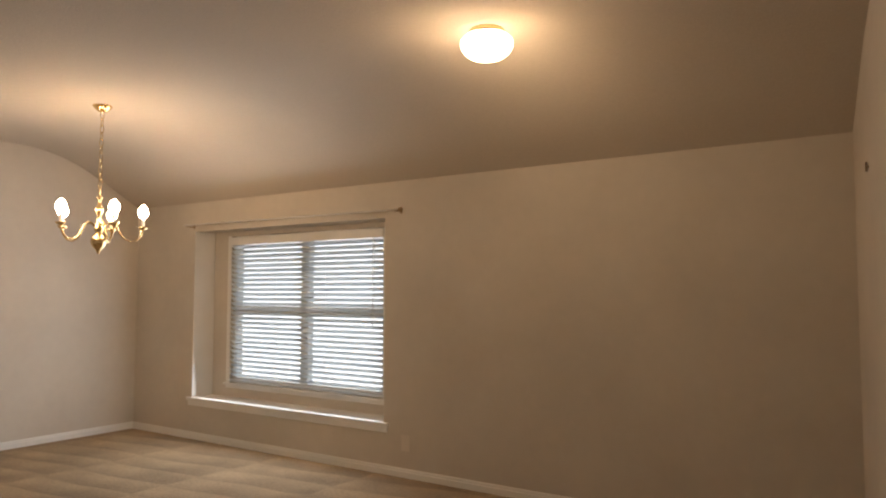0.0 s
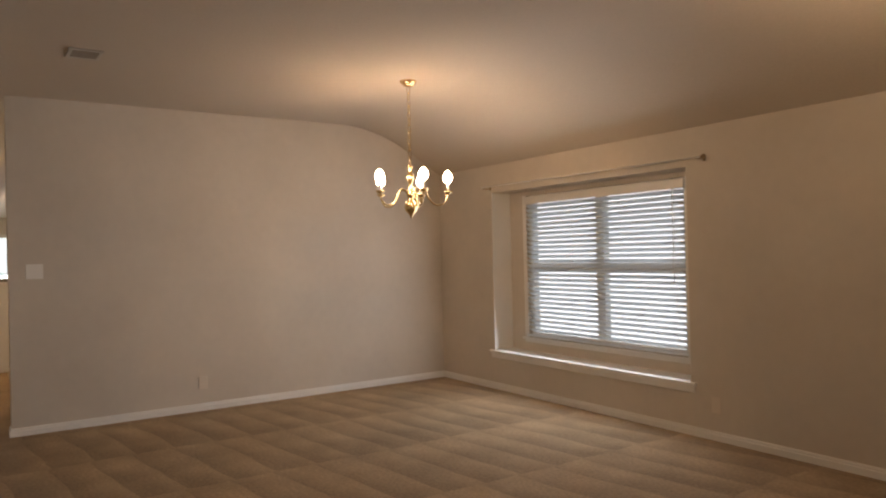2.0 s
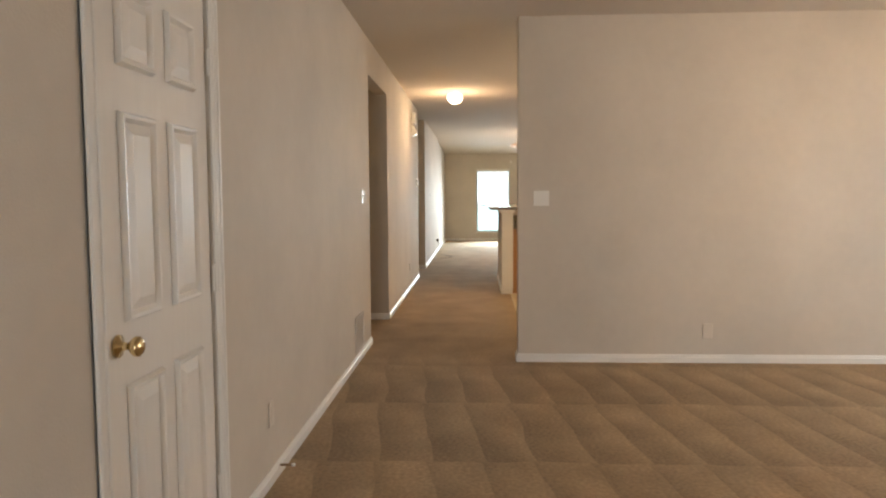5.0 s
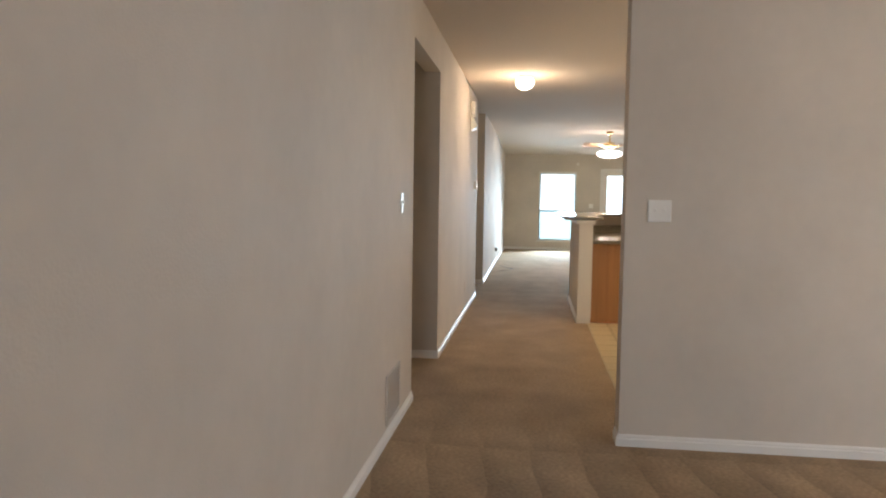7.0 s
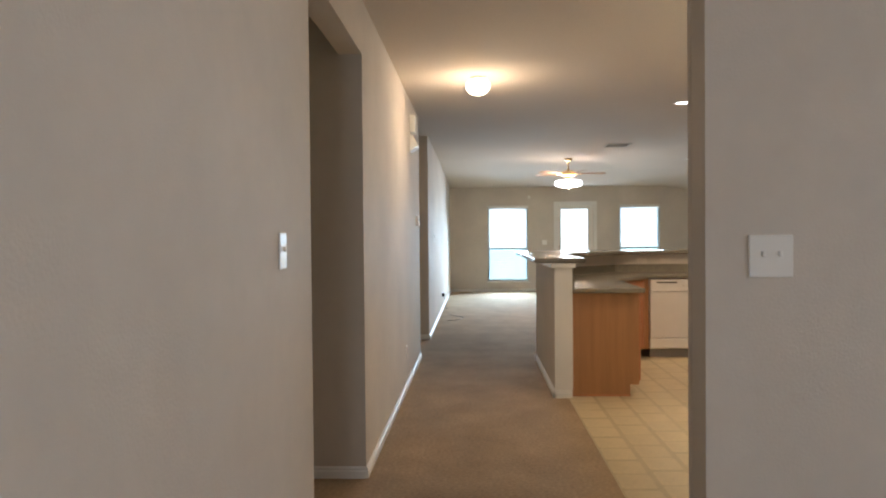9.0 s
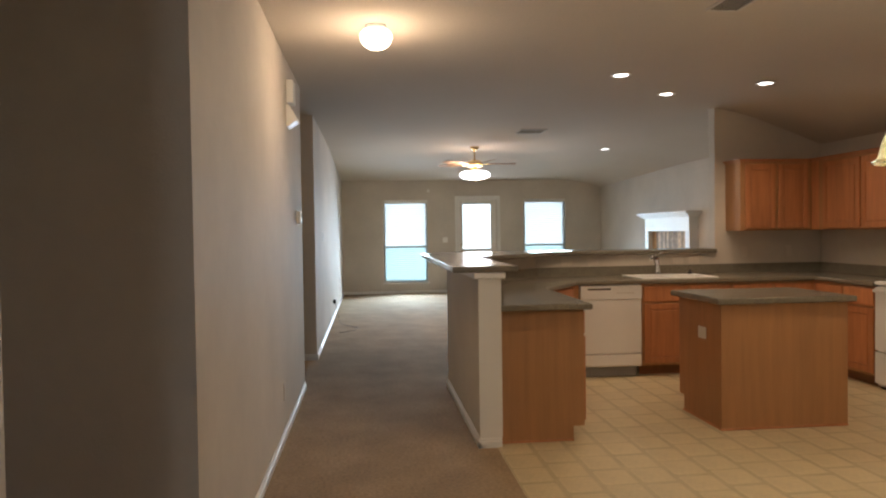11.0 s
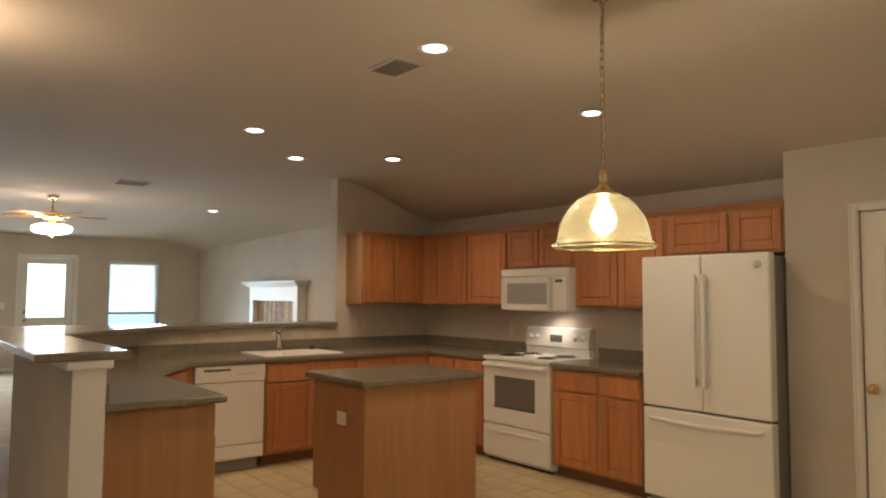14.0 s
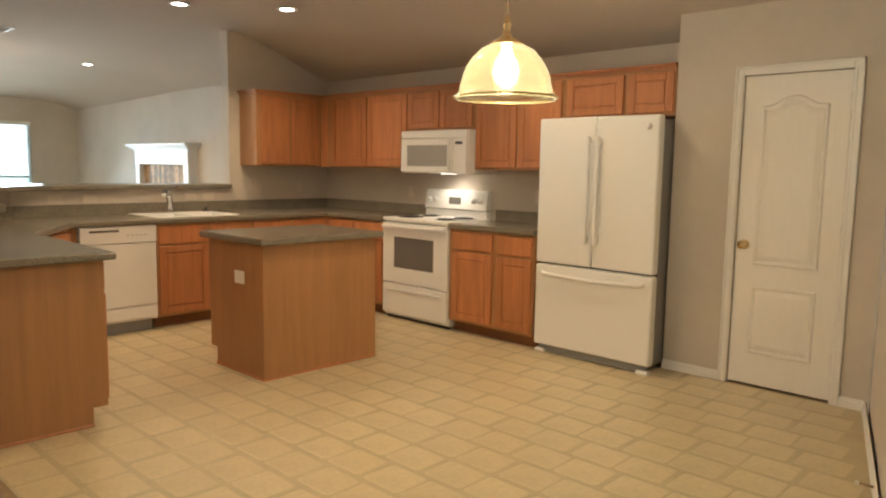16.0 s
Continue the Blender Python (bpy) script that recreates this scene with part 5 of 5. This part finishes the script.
# refrigerator
ob = thing("refrigerator", (-9.64, 4.35, 0), "white french-door refrigerator with a bottom freezer", "refrigerator")
fx0, fx1, fy, fz = -10.072, -9.13, 4.05, 1.732
part("cabinet", boxes(((fx0 + 0.008, fy + 0.085, 0.035), (fx1 - 0.055, YK - 0.02, fz - 0.02)), bevel=0.004), GREYSIDE, ob, "grey textured cabinet sides")
mid = (fx0 + fx1) / 2
for a, b in ((fx0, mid - 0.003), (mid + 0.003, fx1)):
    part("fridge_door", boxes(((a, fy, 0.685), (b, fy + 0.075, fz)), bevel=0.014, seg=3), FRIDGE, ob)
part("freezer_drawer", boxes(((fx0, fy, 0.065), (fx1, fy + 0.075, 0.672)), bevel=0.014, seg=3), FRIDGE, ob)
part("gasket", boxes(((fx0 + 0.01, fy + 0.076, 0.06), (fx1 - 0.01, fy + 0.084, fz - 0.01))), SEAM, ob)
for s in (-1, 1):
    x = mid + s * 0.036
    part("door_handle", boxes(((x - 0.014, fy - 0.046, 0.85), (x + 0.014, fy - 0.022, 1.60)), ((x - 0.012, fy - 0.024, 0.865), (x + 0.012, fy, 0.91)), ((x - 0.012, fy - 0.024, 1.54), (x + 0.012, fy, 1.585)), bevel=0.009, seg=3), FRIDGE, ob, "long white bar handle")
part("freezer_handle", tube([(fx0 + 0.06, fy + 0.002, 0.615), (fx0 + 0.09, fy - 0.03, 0.605), (mid, fy - 0.045, 0.597), (fx1 - 0.09, fy - 0.03, 0.605), (fx1 - 0.06, fy + 0.002, 0.615)], 0.0135, 12), FRIDGE, ob, "curved white bar handle")
part("base_grille", boxes(((fx0 + 0.03, fy + 0.03, 0.012), (fx1 - 0.03, fy + 0.05, 0.06))), GREYSIDE, ob, "grey base grille")
for x in (fx0 + 0.05, fx1 - 0.05):
    part("foot", boxes(((x - 0.045, fy + 0.0, 0.004), (x + 0.045, fy + 0.06, 0.03)), bevel=0.006), FRIDGE, ob)
m = Matrix.Translation((fx1 - 0.075, fy - 0.001, 1.655)) @ Matrix.Rotation(radians(90), 4, "X")
part("badge", lathe([(0.022, 0), (0.022, 0.002), (0.001, 0.003)], n=20, m=m), GRILLE, ob, "round grey badge")

# fireplace
ob = thing("fireplace", (-18.1, YN, 0), "white mantel fireplace with brown tile surround", "fireplace")
mx0, mx1, mf = -19.19, -17.32, 4.97
for a, b in ((mx0, mx0 + 0.14), (mx1 - 0.16, mx1)):
    part("pilaster", boxes(((a, mf + 0.02, 0), (b, YN - 0.001, 1.34)), bevel=0.004), TRIM, ob, "white side pilaster")
part("frieze", boxes(((mx0, mf + 0.015, 1.341), (mx1, YN - 0.001, 1.58)), bevel=0.004), TRIM, ob, "white frieze board")
part("mantel_shelf", boxes(((mx0 - 0.13, mf - 0.10, 1.635), (mx1 + 0.13, YN - 0.001, 1.675)), ((mx0 - 0.09, mf - 0.05, 1.605), (mx1 + 0.09, YN - 0.001, 1.634)), ((mx0 - 0.04, mf - 0.01, 1.581), (mx1 + 0.04, YN - 0.001, 1.604)), bevel=0.006, seg=2), TRIM, ob, "white moulded mantel shelf")
sur = part("surround", boxes(((mx0 + 0.141, YN - 0.06, 0), (mx0 + 0.40, YN - 0.001, 1.339)), ((mx1 - 0.42, YN - 0.06, 0), (mx1 - 0.161, YN - 0.001, 1.339)), ((mx0 + 0.40, YN - 0.06, 0.85), (mx1 - 0.42, YN - 0.001, 1.339))), GROUT, ob)
part("firebox", boxes(((mx0 + 0.40, YN - 0.03, 0.02), (mx1 - 0.42, YN - 0.002, 0.849))), SOOT, ob, "black firebox")
wt = 0.052
x = mx0 + 0.145
rnd = random.Random(4)
while x + wt < mx1 - 0.165:
    w = wt * rnd.uniform(0.7, 1.3)
    part("tile", boxes(((x, YN - 0.072, 0.86), (min(x + w, mx1 - 0.165) - 0.004, YN - 0.0605, 1.335))), MARBLE, sur)
    x += w

# glowing sheets added as daylight beyond the windows, the front one set dimmer
structure("backdrop", boxes(((-25.6, -3, -0.24), (-25.5, 9, 7))), HAZE, "bright hazy daylight outside the back windows", "backdrop")
structure("backdrop", boxes(((-10, 6.9, -0.24), (0.5, 7.0, 7))), DIMHAZE, "softer hazy daylight outside the front window", "backdrop")

solo("alarm_sensor", boxes(((XF, 1.10, 2.28), (XF + 0.035, 1.155, 2.345)), bevel=0.008, seg=2), PLASTIC, "small white alarm sensor on the far wall", "sensor", (XF, 1.13, 2.31))
solo("loose_cable", tube([(-17.6, YH + 0.04, 0.29), (-17.58, YH + 0.07, 0.12), (-17.5, YH + 0.10, 0.008), (-17.1, YH + 0.14, 0.006), (-16.75, YH + 0.30, 0.006), (-16.6, YH + 0.42, 0.006), (-16.3, YH + 0.36, 0.006), (-16.1, YH + 0.16, 0.006)], 0.003, 8), BLACK, "black cable trailing from the jack onto the carpet", "cable", (-17.6, YH + 0.04, 0.0))

# ---- vinyl tiles of the kitchen floor ----
VX0, VY0 = XK + 0.02, 0.575
vinyl = structure("kitchen_floor", prism([(-10.62, VY0), (-6.90, VY0), (-7.90, 4.345), (-9.21, 4.345), (-9.21, YK - 0.002), (XK + 0.002, YK - 0.002), (XK + 0.002, 1.42), (-12.5, 0.62), (-10.62, 0.62)], 0.0005, 0.003), GROUT, "tan vinyl sheet floor with embossed tiles", "floor")


def tile_mesh(w, h):
    bm = bmesh.new()
    b = 0.006
    c = 0.014
    outline = ((c, 0), (w - c, 0), (w, c), (w, h - c), (w - c, h), (c, h), (0, h - c), (0, c))
    lo = [bm.verts.new((u, v, 0.003)) for u, v in outline]
    hi = [bm.verts.new((u + b * (1 - 2 * u / w), v + b * (1 - 2 * v / h), 0.0042)) for u, v in outline]
    for i in range(8):
        bm.faces.new((lo[i], lo[(i + 1) % 8], hi[(i + 1) % 8], hi[i]))
    bm.faces.new(hi)
    me = bpy.data.meshes.new("tile")
    bm.to_mesh(me)
    bm.free()
    me.materials.append(VINYL)
    return me


TX, TY = 0.247, 0.222            # rows run along x, tiles in pairs
TILE = tile_mesh(TX - 0.022, TY - 0.030)
spots = []
y, k = VY0 + 0.012, 0
while y < YK - 0.05:
    x = VX0 - (0.0, 0.31, 0.155, 0.40)[k % 4]
    right = -6.90 - (y - 0.457) * 0.265
    n = 0
    while x < right - TX:
        gap = 0.032 if n % 2 else 0.012
        hidden = x < -12.75 or (x < -10.85 and y < 0.9) or (x < -11.95 and y < 1.55 and x + y < -11.15) or (y > 4.1 and x < -9.3) or y > 4.15
        if not hidden and x > VX0:
            spots.append((x, y, TILE))
        x += TX - 0.022 + gap
        n += 1
    y += TY
    k += 1
spots.sort(key=lambda s: (s[0] + 8.2) ** 2 + (s[1] - 2.0) ** 2)
for x, y, me in spots[:300]:
    t = new("tile", me)
    t.parent = vinyl
    t.location = (x, y, 0)
verts, faces = [], []
for x, y, me in spots[300:]:
    n = len(verts)
    verts += [(v.co.x + x, v.co.y + y, v.co.z) for v in me.vertices]
    faces += [tuple(n + i for i in p.vertices) for p in me.polygons]
if verts:
    me = bpy.data.meshes.new("far_tiles")
    me.from_pydata(verts, [], faces)
    me.materials.append(VINYL)
    rest = new("far_tiles", me)
    rest.parent = vinyl
    tagged(rest, kind="stuff")
